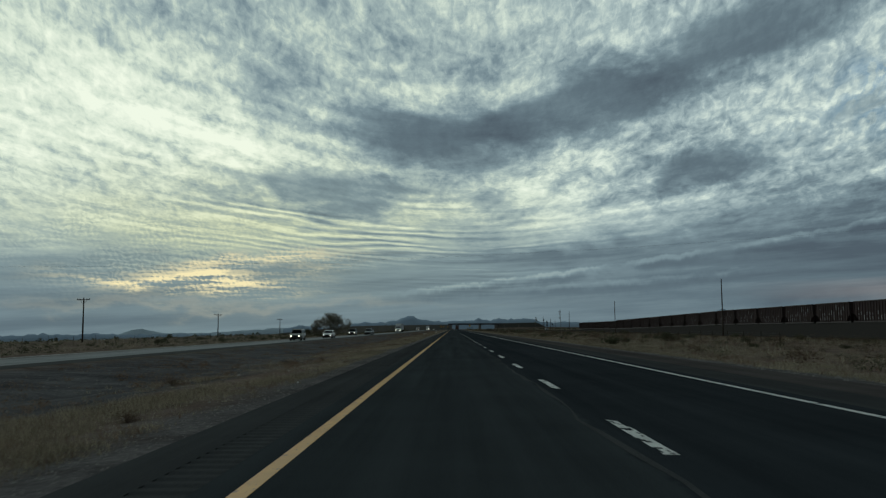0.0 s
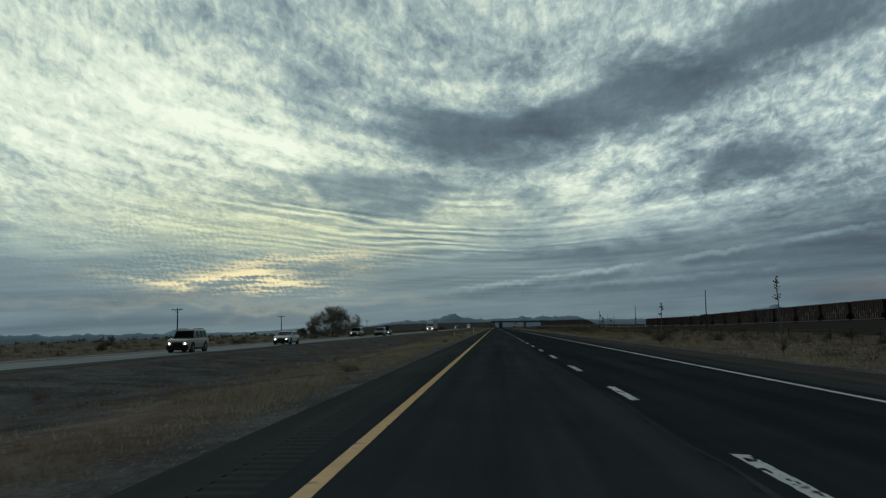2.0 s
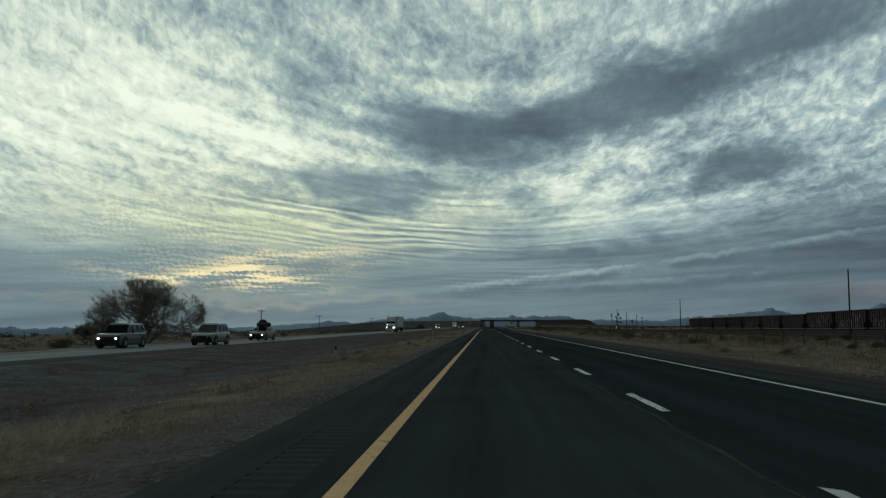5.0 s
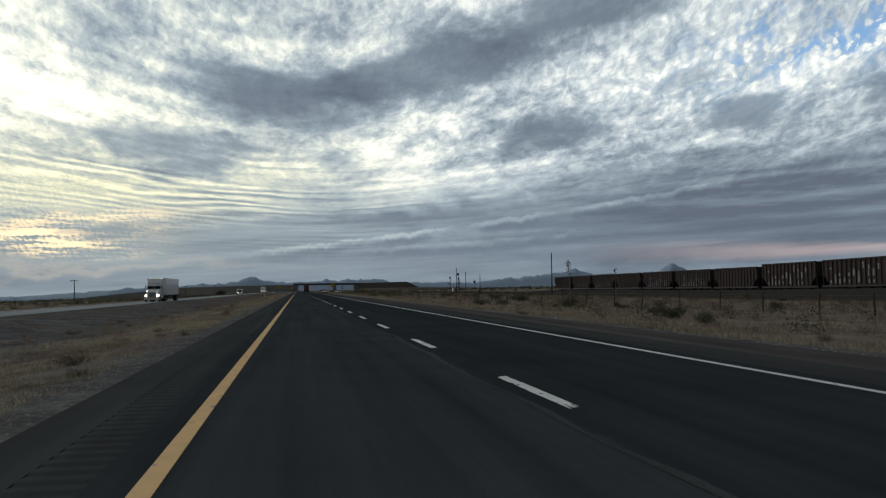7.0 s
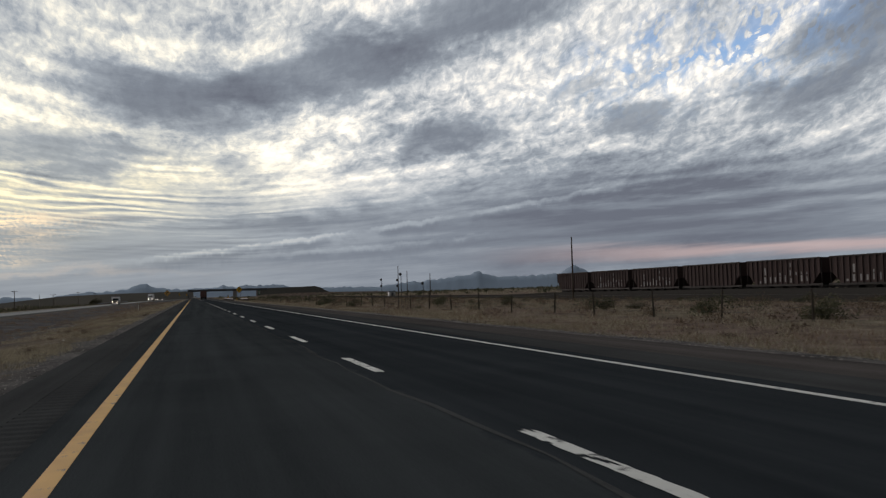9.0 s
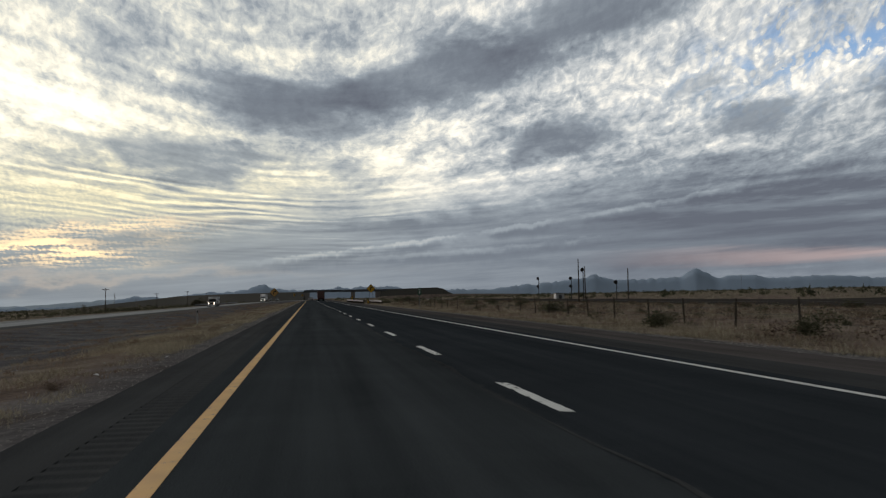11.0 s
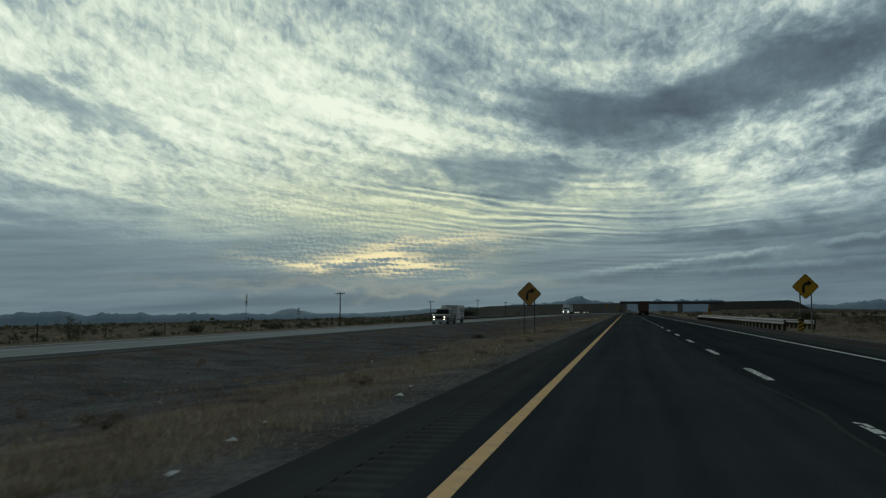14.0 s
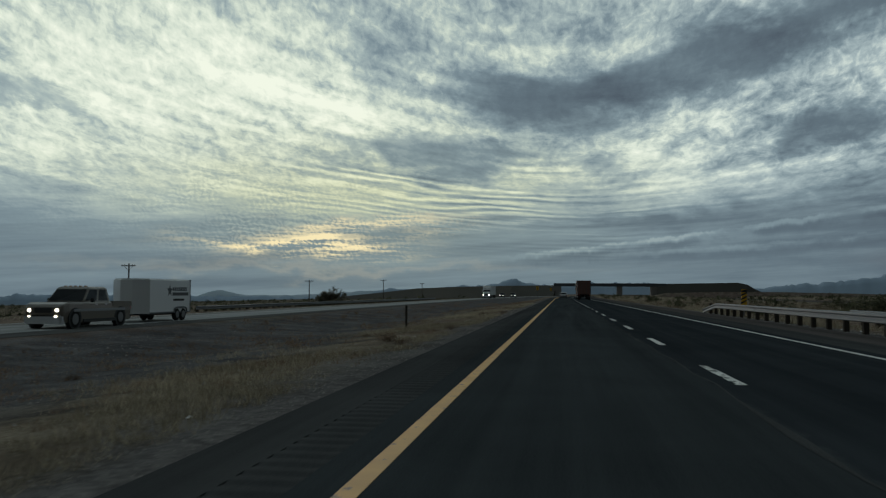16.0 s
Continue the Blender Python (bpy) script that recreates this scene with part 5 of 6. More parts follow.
def cargo_trailer(x, y, z, facing):
    t = thing("cargo_trailer", x, y, z, "white box trailer with dark lettering on its side", "trailer", "", facing)
    w, h0, h1, back, front = 1.05, 0.45, 2.34, -2.7, 2.3
    bm = prism(bmesh.new(), [(-w, back), (w, back), (w, front), (0.35, front + 0.55), (-0.35, front + 0.55), (-w, front)], "z", h0, h1)
    bmesh.ops.bevel(bm, geom=[e for e in bm.edges if abs(e.verts[0].co.z - h1) < 0.01 and abs(e.verts[1].co.z - h1) < 0.01], offset=0.07, segments=3, affect="EDGES")
    body = part("body", bm, M_WHITECAR, t)
    part("chassis", boxes((-0.9, 0.9, back + 0.1, front, 0.36, 0.47), (-0.06, 0.06, front, front + 1.7, 0.40, 0.50)), M_DARKSTEEL, t)
    for s in (-1, 1):
        part("corner_trim", boxes((min(s * 1.0, s * (w + 0.012)), max(s * 1.0, s * (w + 0.012)), back - 0.012, back + 0.08, h0, h1)), M_STEEL, body)
        part("lower_trim", boxes((min(s * 1.0, s * (w + 0.01)), max(s * 1.0, s * (w + 0.01)), back, front, h0, h0 + 0.07)), M_STEEL, body)
        x0, x1 = min(s * (w + 0.002), s * (w + 0.010)), max(s * (w + 0.002), s * (w + 0.010))
        part("lettering", boxes(*[(x0, x1, -0.55 - 0.27 * k, -0.36 - 0.27 * k, 1.68, 1.90) for k in range(7)]), M_DARKCAR, body, "dark lettering bars")
        part("name_band", boxes((x0, x1, -2.40, -0.36, 1.42, 1.60)), M_DARKCAR, body, "dark band under the lettering")
        part("number_bar", boxes((x0, x1, -1.85, -0.45, 1.12, 1.24)), M_DARKSTEEL, body, "grey bar of small lettering")
        star = [(-0.02 + (0.36 if k % 2 == 0 else 0.15) * math.sin(k * math.pi / 5), 1.70 + (0.36 if k % 2 == 0 else 0.15) * math.cos(k * math.pi / 5)) for k in range(10)]
        bm = prism(bmesh.new(), star, "x", x0, x1)
        part("emblem", bm, M_DARKCAR, body, "dark star")
        for yy in (-1.75, -0.98):
            wheel_part(t, s * (w + 0.02), yy, 0.35, 0.2)
        fender = [(-2.2, 0.52), (-2.12, 0.74), (-1.75, 0.80), (-0.98, 0.80), (-0.61, 0.74), (-0.53, 0.52), (-0.60, 0.52), (-0.68, 0.70), (-2.05, 0.70), (-2.13, 0.52)]
        bm = prism(bmesh.new(), fender, "x", min(s * w, s * (w + 0.06)), max(s * w, s * (w + 0.06)))
        part("fender", bm, M_STEEL, t)
        part("tail_light", boxes((min(s * 0.75, s * 0.95), max(s * 0.75, s * 0.95), back - 0.02, back, 0.62, 0.72)), M_TAIL, body)
    part("rear_door", boxes((-0.92, 0.92, back - 0.03, back - 0.002, h0 + 0.12, h1 - 0.12), bevel=0.01), M_WHITECAR, body)


cargo_trailer(-21.6, 575.7, Z_OPP, 180)


def semi_trailer(parent, w, back, front, low, high, paint):
    bm = box(bmesh.new(), -w, w, back, front, low, high, 0.03)
    body = part("trailer_box", bm, paint, parent)
    for k in range(int((front - back) / 1.2)):
        for s in (-1, 1):
            y = back + 0.6 + 1.2 * k
            part("side_post", boxes((min(s * w, s * (w + 0.015)), max(s * w, s * (w + 0.015)), y - 0.03, y + 0.03, low + 0.1, high - 0.1)), paint, body)
    for s in (-1, 1):
        part("rear_door", boxes((min(0.02 * s, s * (w - 0.08)), max(0.02 * s, s * (w - 0.08)), back - 0.035, back - 0.002, low + 0.1, high - 0.14), bevel=0.01), paint, body)
        for k in (0.35, 0.75):
            bm = bmesh.new()
            tube(bm, [(s * w * k, back - 0.06, low + 0.1), (s * w * k, back - 0.06, high - 0.2)], 0.022, 6)
            part("lock_rod", bm, M_STEEL, body)
        part("rear_light", boxes((min(s * 0.9, s * 1.15), max(s * 0.9, s * 1.15), back - 0.02, back + 0.02, low - 0.14, low - 0.04)), M_TAIL, body)
        part("corner_post", boxes((min(s * (w - 0.08), s * (w + 0.012)), max(s * (w - 0.08), s * (w + 0.012)), back - 0.012, back + 0.06, low, high)), M_STEEL, body)
        part("mudflap", boxes((min(s * 0.55, s * 1.2), max(s * 0.55, s * 1.2), back + 0.55, back + 0.57, 0.25, low - 0.15)), M_BLACK, body)
    part("under_ride_bar", boxes((-1.1, 1.1, back, back + 0.1, 0.5, 0.62), (-0.7, -0.62, back, back + 0.1, 0.6, low), (0.62, 0.7, back, back + 0.1, 0.6, low)), M_DARKSTEEL, body)
    part("frame", boxes((-0.5, -0.35, back + 0.3, front - 0.3, low - 0.25, low), (0.35, 0.5, back + 0.3, front - 0.3, low - 0.25, low)), M_DARKSTEEL, body)
    for yy in (back + 1.4, back + 2.65):
        for s in (-1, 1):
            wheel_part(parent, s * 1.24, yy, 0.5, 0.55, 0.5)
    return body


def tractor(parent, nose, paint):
    """A long-nosed tractor with a sleeper; nose: its foremost y."""
    w = 1.1
    bm = bmesh.new()
    loft(bm, [[(-a, y, lo), (a, y, lo), (a, y, hi - 0.15), (a * 0.8, y, hi), (-a * 0.8, y, hi), (-a, y, hi - 0.15)] for y, a, lo, hi in
              ((nose - 2.2, 1.05, 0.7, 2.05), (nose - 0.6, 0.92, 0.7, 1.85), (nose - 0.1, 0.78, 0.75, 1.72), (nose, 0.66, 0.8, 1.55))])
    hood = part("hood", bm, paint, parent)
    part("grille", boxes((-0.5, 0.5, nose - 0.06, nose + 0.03, 0.75, 1.5), bevel=0.02), M_CHROME, hood)
    for k in range(6):
        part("grille_bar", boxes((-0.46, 0.46, nose + 0.03, nose + 0.045, 0.82 + 0.11 * k, 0.87 + 0.11 * k)), M_BLACK, hood)
    part("bumper", boxes((-1.2, 1.2, nose - 0.05, nose + 0.18, 0.32, 0.72), bevel=0.04), M_CHROME, parent)
    bm = bmesh.new()
    loft(bm, [[(-w, nose - 2.15, 0.75), (w, nose - 2.15, 0.75), (w, nose - 4.9, 0.75), (-w, nose - 4.9, 0.75)], [(-w, nose - 2.15, 2.0), (w, nose - 2.15, 2.0), (w, nose - 4.9, 2.0), (-w, nose - 4.9, 2.0)],
              [(-w, nose - 2.45, 2.75), (w, nose - 2.45, 2.75), (w, nose - 4.9, 3.3), (-w, nose - 4.9, 3.3)], [(-w * 0.95, nose - 3.3, 3.75), (w * 0.95, nose - 3.3, 3.75), (w * 0.95, nose - 4.9, 3.85), (-w * 0.95, nose - 4.9, 3.85)]])
    cab = part("cab", bm, paint, parent)
    for s in (-1, 1):
        bm = bmesh.new()
        vs = [bm.verts.new(p) for p in ((s * 0.04, nose - 2.165, 2.08), (s * 1.0, nose - 2.165, 2.08), (s * 1.0, nose - 2.425, 2.68), (s * 0.04, nose - 2.425, 2.68))]
        bm.faces.new(vs)
        bmesh.ops.solidify(bm, geom=bm.faces, thickness=0.01)
        part("windscreen", bm, M_GLASS, cab, "dark split windscreen")
        bm = bmesh.new()
        vs = [bm.verts.new(p) for p in ((s * 0.1, nose - 2.60, 2.93), (s * 0.92, nose - 2.60, 2.93), (s * 0.9, nose - 2.95, 3.32), (s * 0.1, nose - 2.95, 3.32))]
        bm.faces.new(vs)
        bmesh.ops.solidify(bm, geom=bm.faces, thickness=0.01)
        part("roof_window", bm, M_GLASS, cab)
        part("side_window", boxes((min(s * w, s * (w + 0.008)), max(s * w, s * (w + 0.008)), nose - 3.3, nose - 2.5, 2.05, 2.65)), M_GLASS, cab)
        part("mirror", boxes((min(s * 1.25, s * 1.45), max(s * 1.25, s * 1.45), nose - 2.4, nose - 2.3, 1.9, 2.7), bevel=0.03), M_CHROME, cab)
        bm = bmesh.new()
        tube(bm, [(s * 1.18, nose - 3.6, 0.9), (s * 1.18, nose - 3.6, 3.9)], 0.075, 10)
        part("exhaust_stack", bm, M_CHROME, cab)
        bm = bmesh.new()
        tube(bm, [(s * 0.86, nose - 0.5, 1.05), (s * 0.86, nose - 0.08, 1.05)], [0.2, 0.15], 12)
        part("headlight", bm, M_HEADLIGHT, hood, "lit headlight")
        bm = bmesh.new()
        loft(bm, [[(s * 0.72, nose - 0.35, 0.85), (s * 1.2, nose - 0.35, 0.85), (s * 1.2, nose - 0.35, 1.0), (s * 0.72, nose - 0.35, 1.15)],
                  [(s * 0.72, nose - 1.0, 1.15), (s * 1.2, nose - 1.0, 1.15), (s * 1.2, nose - 1.0, 1.25), (s * 0.72, nose - 1.0, 1.35)],
                  [(s * 0.72, nose - 1.7, 0.75), (s * 1.2, nose - 1.7, 0.75), (s * 1.2, nose - 1.7, 0.85), (s * 0.72, nose - 1.7, 1.0)]])
        part("fender", bm, paint, hood)
        bm = bmesh.new()
        tube(bm, [(s * 0.92, nose - 3.9, 0.75), (s * 0.92, nose - 2.6, 0.75)], 0.3, 14)
        part("fuel_tank", bm, M_CHROME, parent)
        for yy, ww in ((nose - 1.0, 0.3), (nose - 5.9, 0.55), (nose - 7.2, 0.55)):
            wheel_part(parent, s * 1.2, yy, 0.5, ww, 0.5)
    part("chassis", boxes((-0.45, 0.45, nose - 7.8, nose - 0.3, 0.6, 0.9)), M_DARKSTEEL, parent)
    for k in (-0.7, -0.35, 0, 0.35, 0.7):
        part("marker_light", boxes((k - 0.05, k + 0.05, nose - 3.34, nose - 3.26, 3.72, 3.79)), M_AMBER, cab)


white_semi = thing("semi_truck", -22.3, 386.5, Z_OPP, "white articulated lorry with lit headlights on the oncoming lanes", "lorry", "traffic", 180)
tractor(white_semi, 12.2, M_WHITECAR)
semi_trailer(white_semi, 1.28, -9.6, 6.2, 1.1, 3.92, M_WHITECAR)
white_semi_far = thing("semi_truck", -22.8 + bend(800), 800.0, Z_OPP, "white articulated lorry far along the oncoming lanes", "lorry", "traffic", 180)
tractor(white_semi_far, 12.2, M_WHITECAR)
semi_trailer(white_semi_far, 1.28, -9.6, 6.2, 1.1, 3.92, M_WHITECAR)
red_truck = thing("trailer_truck", 5.75, 707.0, 0.0, "lorry with a faded red box trailer and closed rear doors", "lorry", "traffic")
tractor(red_truck, 12.0, M_DARKCAR)
semi_trailer(red_truck, 1.29, -9.6, 6.0, 1.0, 3.72, M_REDBOX)

# ---- trees and shrubs ----


def branch_tree(name, x, y, base, height, spread, seed, label, category, stems, twigs, leaf, leaf_mat, depth=4):
    """A spreading desert tree: stems that fork into limbs, limbs into twigs, with sparse small leaves."""
    rng = random.Random(seed)
    t = thing(name, x, y, base, label, category)
    bm = bmesh.new()
    tips = []

    middle = Vector((0, 0, height * 0.46))

    def inside(p):
        """Draws a point back into the crown's dome."""
        e = Vector(((p.x - middle.x) / spread, (p.y - middle.y) / spread, (p.z - middle.z) / (height * 0.54)))
        if e.length > 0.97:
            p = middle + (p - middle) * (rng.uniform(0.88, 1.0) / e.length)
        p.z = max(p.z, 0.25)
        return p

    def grow(p, d, length, r, level):
        bend_to = Vector((rng.uniform(-1, 1), rng.uniform(-1, 1), rng.uniform(-0.3, 0.6))) * 0.35
        end = inside(p + (d + bend_to * 0.5).normalized() * length)
        mid = p.lerp(end, 0.5) + bend_to * length * 0.12
        tube(bm, [p, mid, end], [r, r * 0.8, r * 0.58], max(4, 8 - level), caps=level < 2)
        if level >= 2:
            tips.append((p, mid, end))
        if level == depth:
            return
        for _ in range(rng.choice((2, 3)) if depth == 4 or level > 2 else 3):
            nd = ((end - p).normalized() + Vector((rng.uniform(-1, 1), rng.uniform(-1, 1), rng.uniform(-0.6, 0.5))) * 0.85).normalized()
            grow(mid.lerp(end, rng.uniform(0.3, 1.0)), nd, length * rng.uniform(0.70, 0.90), r * 0.60, level + 1)
    for k in range(stems):
        a = 2 * math.pi * (k + rng.uniform(-0.2, 0.2)) / stems
        lean = rng.uniform(0.3, 1.7)
        grow(Vector((0.18 * math.cos(a), 0.18 * math.sin(a), -0.2)), Vector((math.cos(a) * lean, math.sin(a) * lean, 1)).normalized(), height * rng.uniform(0.26, 0.38), 0.10 * height / 6.5, 0)
    part("trunk", bm, M_BARK, t, "dark forking stems", smooth_faces=True)
    # fine twigs and leaves
    nr = np.random.RandomState(seed)
    seg = np.array([[a[:], b[:], c[:]] for a, b, c in tips])
    pick = nr.randint(0, len(seg), twigs)
    u = nr.rand(twigs, 1)
    start = seg[pick, 1] * (1 - u) + seg[pick, 2] * u
    d = nr.normal(size=(twigs, 3)) + (seg[pick, 2] - seg[pick, 0]) / np.linalg.norm(seg[pick, 2] - seg[pick, 0], axis=1, keepdims=True) * 1.1 + np.array([0, 0, 0.35])
    d /= np.linalg.norm(d, axis=1, keepdims=True)
    ln = (0.25 + 0.6 * nr.rand(twigs, 1)) * height / 6.5
    side = np.cross(d, nr.normal(size=(twigs, 3)))
    side *= 0.006 / np.linalg.norm(side, axis=1, keepdims=True)
    verts = np.concatenate([start - side, start + side, start + d * ln], 1).reshape(-1, 3)
    soup("fine_twig", verts, np.arange(len(verts)).reshape(-1, 3), M_TWIG, "fine grey-brown twigs", kind="stuff", parent=t)
    if leaf:
        pk = nr.randint(0, twigs, leaf)
        at = start[pk] + d[pk] * ln[pk] * nr.rand(leaf, 1) + nr.normal(size=(leaf, 3)) * 0.05
        a, b = nr.normal(size=(leaf, 3)), nr.normal(size=(leaf, 3))
        a *= 0.055 / np.linalg.norm(a, axis=1, keepdims=True)
        b *= 0.05 / np.linalg.norm(b, axis=1, keepdims=True)
        verts = np.concatenate([at - a, at + b, at + a], 1).reshape(-1, 3)
        soup("crown", verts, np.arange(len(verts)).reshape(-1, 3), leaf_mat, "sparse dull green leaves", kind="stuff", parent=t)
    return t


branch_tree("mesquite_tree", -34.3, 252.0, ground_z(-34.3, 252), 6.9, 6.3, 11, "broad bare-looking mesquite tree with many forking stems", "tree", 8, 62000, 4000, M_SCRUB, 5)
branch_tree("mesquite_shrub", -41.0, 255.0, ground_z(-41, 255), 3.0, 2.6, 12, "dark rounded shrub beside a mesquite tree", "shrub", 6, 7000, 9000, M_SCRUB)
branch_tree("mesquite_shrub", -37.0, 668.0, ground_z(-37, 668), 3.6, 3.0, 13, "broad dark bushy mesquite beyond the guardrail", "shrub", 8, 14000, 26000, M_SCRUB)


for x, y, h, w, seed in ((-36.5, 517.0, 1.9, 1.7, 15), (-35.0, 531.0, 1.3, 1.2, 16), (-34.0, 545.0, 1.1, 1.2, 17)):
    branch_tree("bare_shrub", x, y, ground_z(x, y), h, w, seed, "bare grey shrub beyond the oncoming lanes", "shrub", 6, 2600, 1500, M_SCRUB)


def yucca(x, y, h, seed, label):
    """A dead flower stalk with a ragged head above a rosette of stiff leaves."""
    rng = random.Random(seed)
    z = ground_z(x, y)
    t = thing("yucca", x, y, z, label, "yucca", "yuccas on the verge")
    bm = bmesh.new()
    top = Vector((rng.uniform(-0.25, 0.25), rng.uniform(-0.2, 0.2), h))
    tube(bm, [(0, 0, 0), tuple(top * 0.5 + Vector((0.03, 0, 0))), tuple(top)], [0.04, 0.03, 0.012], 6)
    part("stalk", bm, M_BARK, t)
    bm = bmesh.new()
    for k in range(26):
        u = rng.uniform(0.70, 1.0)
        p = top * u
        d = Vector((rng.uniform(-1, 1), rng.uniform(-1, 1), rng.uniform(0.1, 0.9))).normalized() * rng.uniform(0.10, 0.30) * (1.35 - u)* 1.6
        tube(bm, [tuple(p), tuple(p + d)], [0.012, 0.008], 4)
        bmesh.ops.create_icosphere(bm, subdivisions=1, radius=rng.uniform(0.03, 0.055), matrix=Matrix.Translation(p + d))
    tagged(part("seed_head", bm, M_BARK, t, "ragged dark seed pods"), kind="stuff")
    bm = bmesh.new()
    for k in range(70):
        a, e = rng.uniform(0, 6.283), rng.uniform(-0.15, 1.3)
        d = Vector((math.cos(a) * math.cos(e), math.sin(a) * math.cos(e), math.sin(e)))
        s = Vector((-math.sin(a), math.cos(a), 0)) * 0.022
        ln = rng.uniform(0.45, 0.75)
        p = Vector((0, 0, 0.2))
        bm.faces.new([bm.verts.new(v) for v in (p - s, p + s, p + d * ln)])
    part("leaf_rosette", bm, M_SCRUB, t, "stiff narrow grey-green leaves")


for x, y, h, s in ((15.45, 108.0, 3.75, 1), (14.7, 135.0, 3.2, 2), (19.3, 287.0, 3.35, 3), (24.5, 292.0, 3.0, 4), (-38.8, 548.7, 4.3, 5), (-36.0, 557.2, 1.4 - ground_z(-36.0, 557.2), 7), (150, 640, 6.5, 6)):
    yucca(x, y, h, s, "tall dead yucca stalk with a ragged seed head" if h > 3.3 else "yucca stalk with dark seed pods")


def shrub_shape(seed, leaves):
    """Corners and triangles of a rounded open bush about 1 m across."""
    nr = np.random.RandomState(seed)
    lobes = nr.normal(size=(9, 3)) * np.array([0.26, 0.26, 0.14]) + np.array([0, 0, 0.38])
    pick = nr.randint(0, 9, leaves)
    d = nr.normal(size=(leaves, 3))
    d *= (0.30 * nr.rand(leaves, 1) ** 0.45) / np.linalg.norm(d, axis=1, keepdims=True)
    at = lobes[pick] + d
    at[:, 2] = np.abs(at[:, 2])
    a, b = nr.normal(size=(leaves, 3)), nr.normal(size=(leaves, 3))
    a *= 0.055 / np.linalg.norm(a, axis=1, keepdims=True)
    b *= 0.045 / np.linalg.norm(b, axis=1, keepdims=True)
    verts = np.concatenate([at - a, at + a, at + b], 1)
    n = 60
    up = nr.normal(size=(n, 3)) * np.array([0.35, 0.35, 0.12]) + np.array([0, 0, 0.6])
    s = nr.normal(size=(n, 3)) * 0.012
    stems = np.concatenate([s * 2, s * 2 + nr.normal(size=(n, 3)) * 0.015, up], 1)
    return np.concatenate([verts, stems]).reshape(-1, 3)


SHRUBS = []
for k in range(5):
    v = shrub_shape(40 + k, 950)
    ob = soup("creosote_bush", v, np.arange(len(v)).reshape(-1, 3), M_SCRUB, kind="")
    SHRUBS.append(ob.data)
    bpy.data.objects.remove(ob)


def shrub(x, y, wide, high, k, turn):
    ob = tagged(new("creosote_bush", SHRUBS[k % 5]), "dark olive creosote bush on dry ground" if high < 1.3 else "large dark creosote bush on dry ground", "shrub", "bushes on the plain")
    ob.matrix_world = pose(x, y, ground_z(x, y) - 0.04, 0, 0, turn) @ Matrix.Diagonal((wide, wide, high, 1))


rng_s = random.Random(21)
for k in range(150):
    y = rng_s.uniform(60, 720)
    x = rng_s.choice((rng_s.uniform(15, 34), rng_s.uniform(20, 62), rng_s.uniform(15, 60)))
    size = rng_s.choice((0.5, 0.7, 0.8, 1.0, 1.3, 1.7))
    if 9.5 < x - 0 < 13.5:
        continue
    shrub(x, y, size * rng_s.uniform(0.9, 1.3), size * rng_s.uniform(0.6, 0.95), k, rng_s.uniform(0, 360))
for k in range(80):
    y = rng_s.uniform(60, 800)
    x = -rng_s.uniform(33.5, 62)
    size = rng_s.choice((0.6, 0.8, 1.0, 1.4))
    shrub(x, y, size * rng_s.uniform(0.9, 1.3), size * rng_s.uniform(0.6, 0.9), k, rng_s.uniform(0, 360))
# bushes that stand out beside the fence and the median
for k, (x, y, wide, high) in enumerate(((15.3, 398.5, 1.4, 0.9), (18.0, 391.5, 1.5, 1.1), (22.0, 437.0, 2.2, 1.4), (17.2, 306.0, 1.2, 0.9), (-8.2, 519.0, 0.9, 0.5), (30.0, 610.0, 5.0, 2.2), (36.0, 640.0, 4.0, 1.8))):
    shrub(x, y, wide, high, k, 40.0 * k)


def far_scrub(seed, count, x0, x1, y0, y1, size, label, mat=M_SCRUB, per=26, leaf=0.24):
    """Low scrub far out on the plain: many small clumps of leaves."""
    nr = np.random.RandomState(seed)
    px, py = nr.uniform(x0, x1, count), nr.uniform(y0, y1, count)
    pz = np.array([ground_z(a, b) for a, b in zip(px, py)])
    s = size * (0.5 + nr.rand(count) ** 2 * 1.3)
    centre = np.stack([px, py, pz], 1).repeat(per, 0)
    off = nr.normal(size=(count * per, 3)) * np.array([0.34, 0.34, 0.2]) + np.array([0, 0, 0.3])
    off[:, 2] = np.abs(off[:, 2])
    at = centre + off * s.repeat(per)[:, None]
    a, b = nr.normal(size=at.shape), nr.normal(size=at.shape)
    k = s.repeat(per)[:, None] * leaf
    verts = np.concatenate([at - a * k * 0.6, at + a * k * 0.6, at + b * k], 1).reshape(-1, 3)
    soup("scrub", verts, np.arange(len(verts)).reshape(-1, 3), mat, label, "scrub")


far_scrub(1, 3800, -520, -64, 60, 1500, 0.8, "low dark scrub scattered over the plain")
far_scrub(2, 1500, 78, 420, 60, 1300, 1.2, "low dark scrub scattered over the plain beyond the railway")
far_scrub(3, 330, 14, 120, 600, 1020, 0.9, "dark scrub before the railway bank")
far_scrub(5, 1700, 14.5, 62, 20, 700, 0.55, "low brown dead brush between the verge and the railway", M_DEAD, 130, 0.050)
far_scrub(6, 1000, 15, 62, 20, 700, 0.50, "small olive scrub between the verge and the railway", M_SCRUB, 130, 0.055)
far_scrub(7, 700, -17, -2.8, 2, 680, 0.26, "low reddish dead brush in the median", M_RUSTGRASS, 120, 0.07)
far_scrub(11, 800, 23, 62, 60, 640, 0.75, "dark dead brush beyond the wire fence", M_DEAD, 120, 0.045)
far_scrub(8, 1500, -62, -31.0, 30, 800, 0.45, "low olive scrub beyond the oncoming lanes", M_SCRUB, 70, 0.10)
far_scrub(9, 500, -1000, -200, 300, 2600, 2.6, "dark scrub far out on the plain")
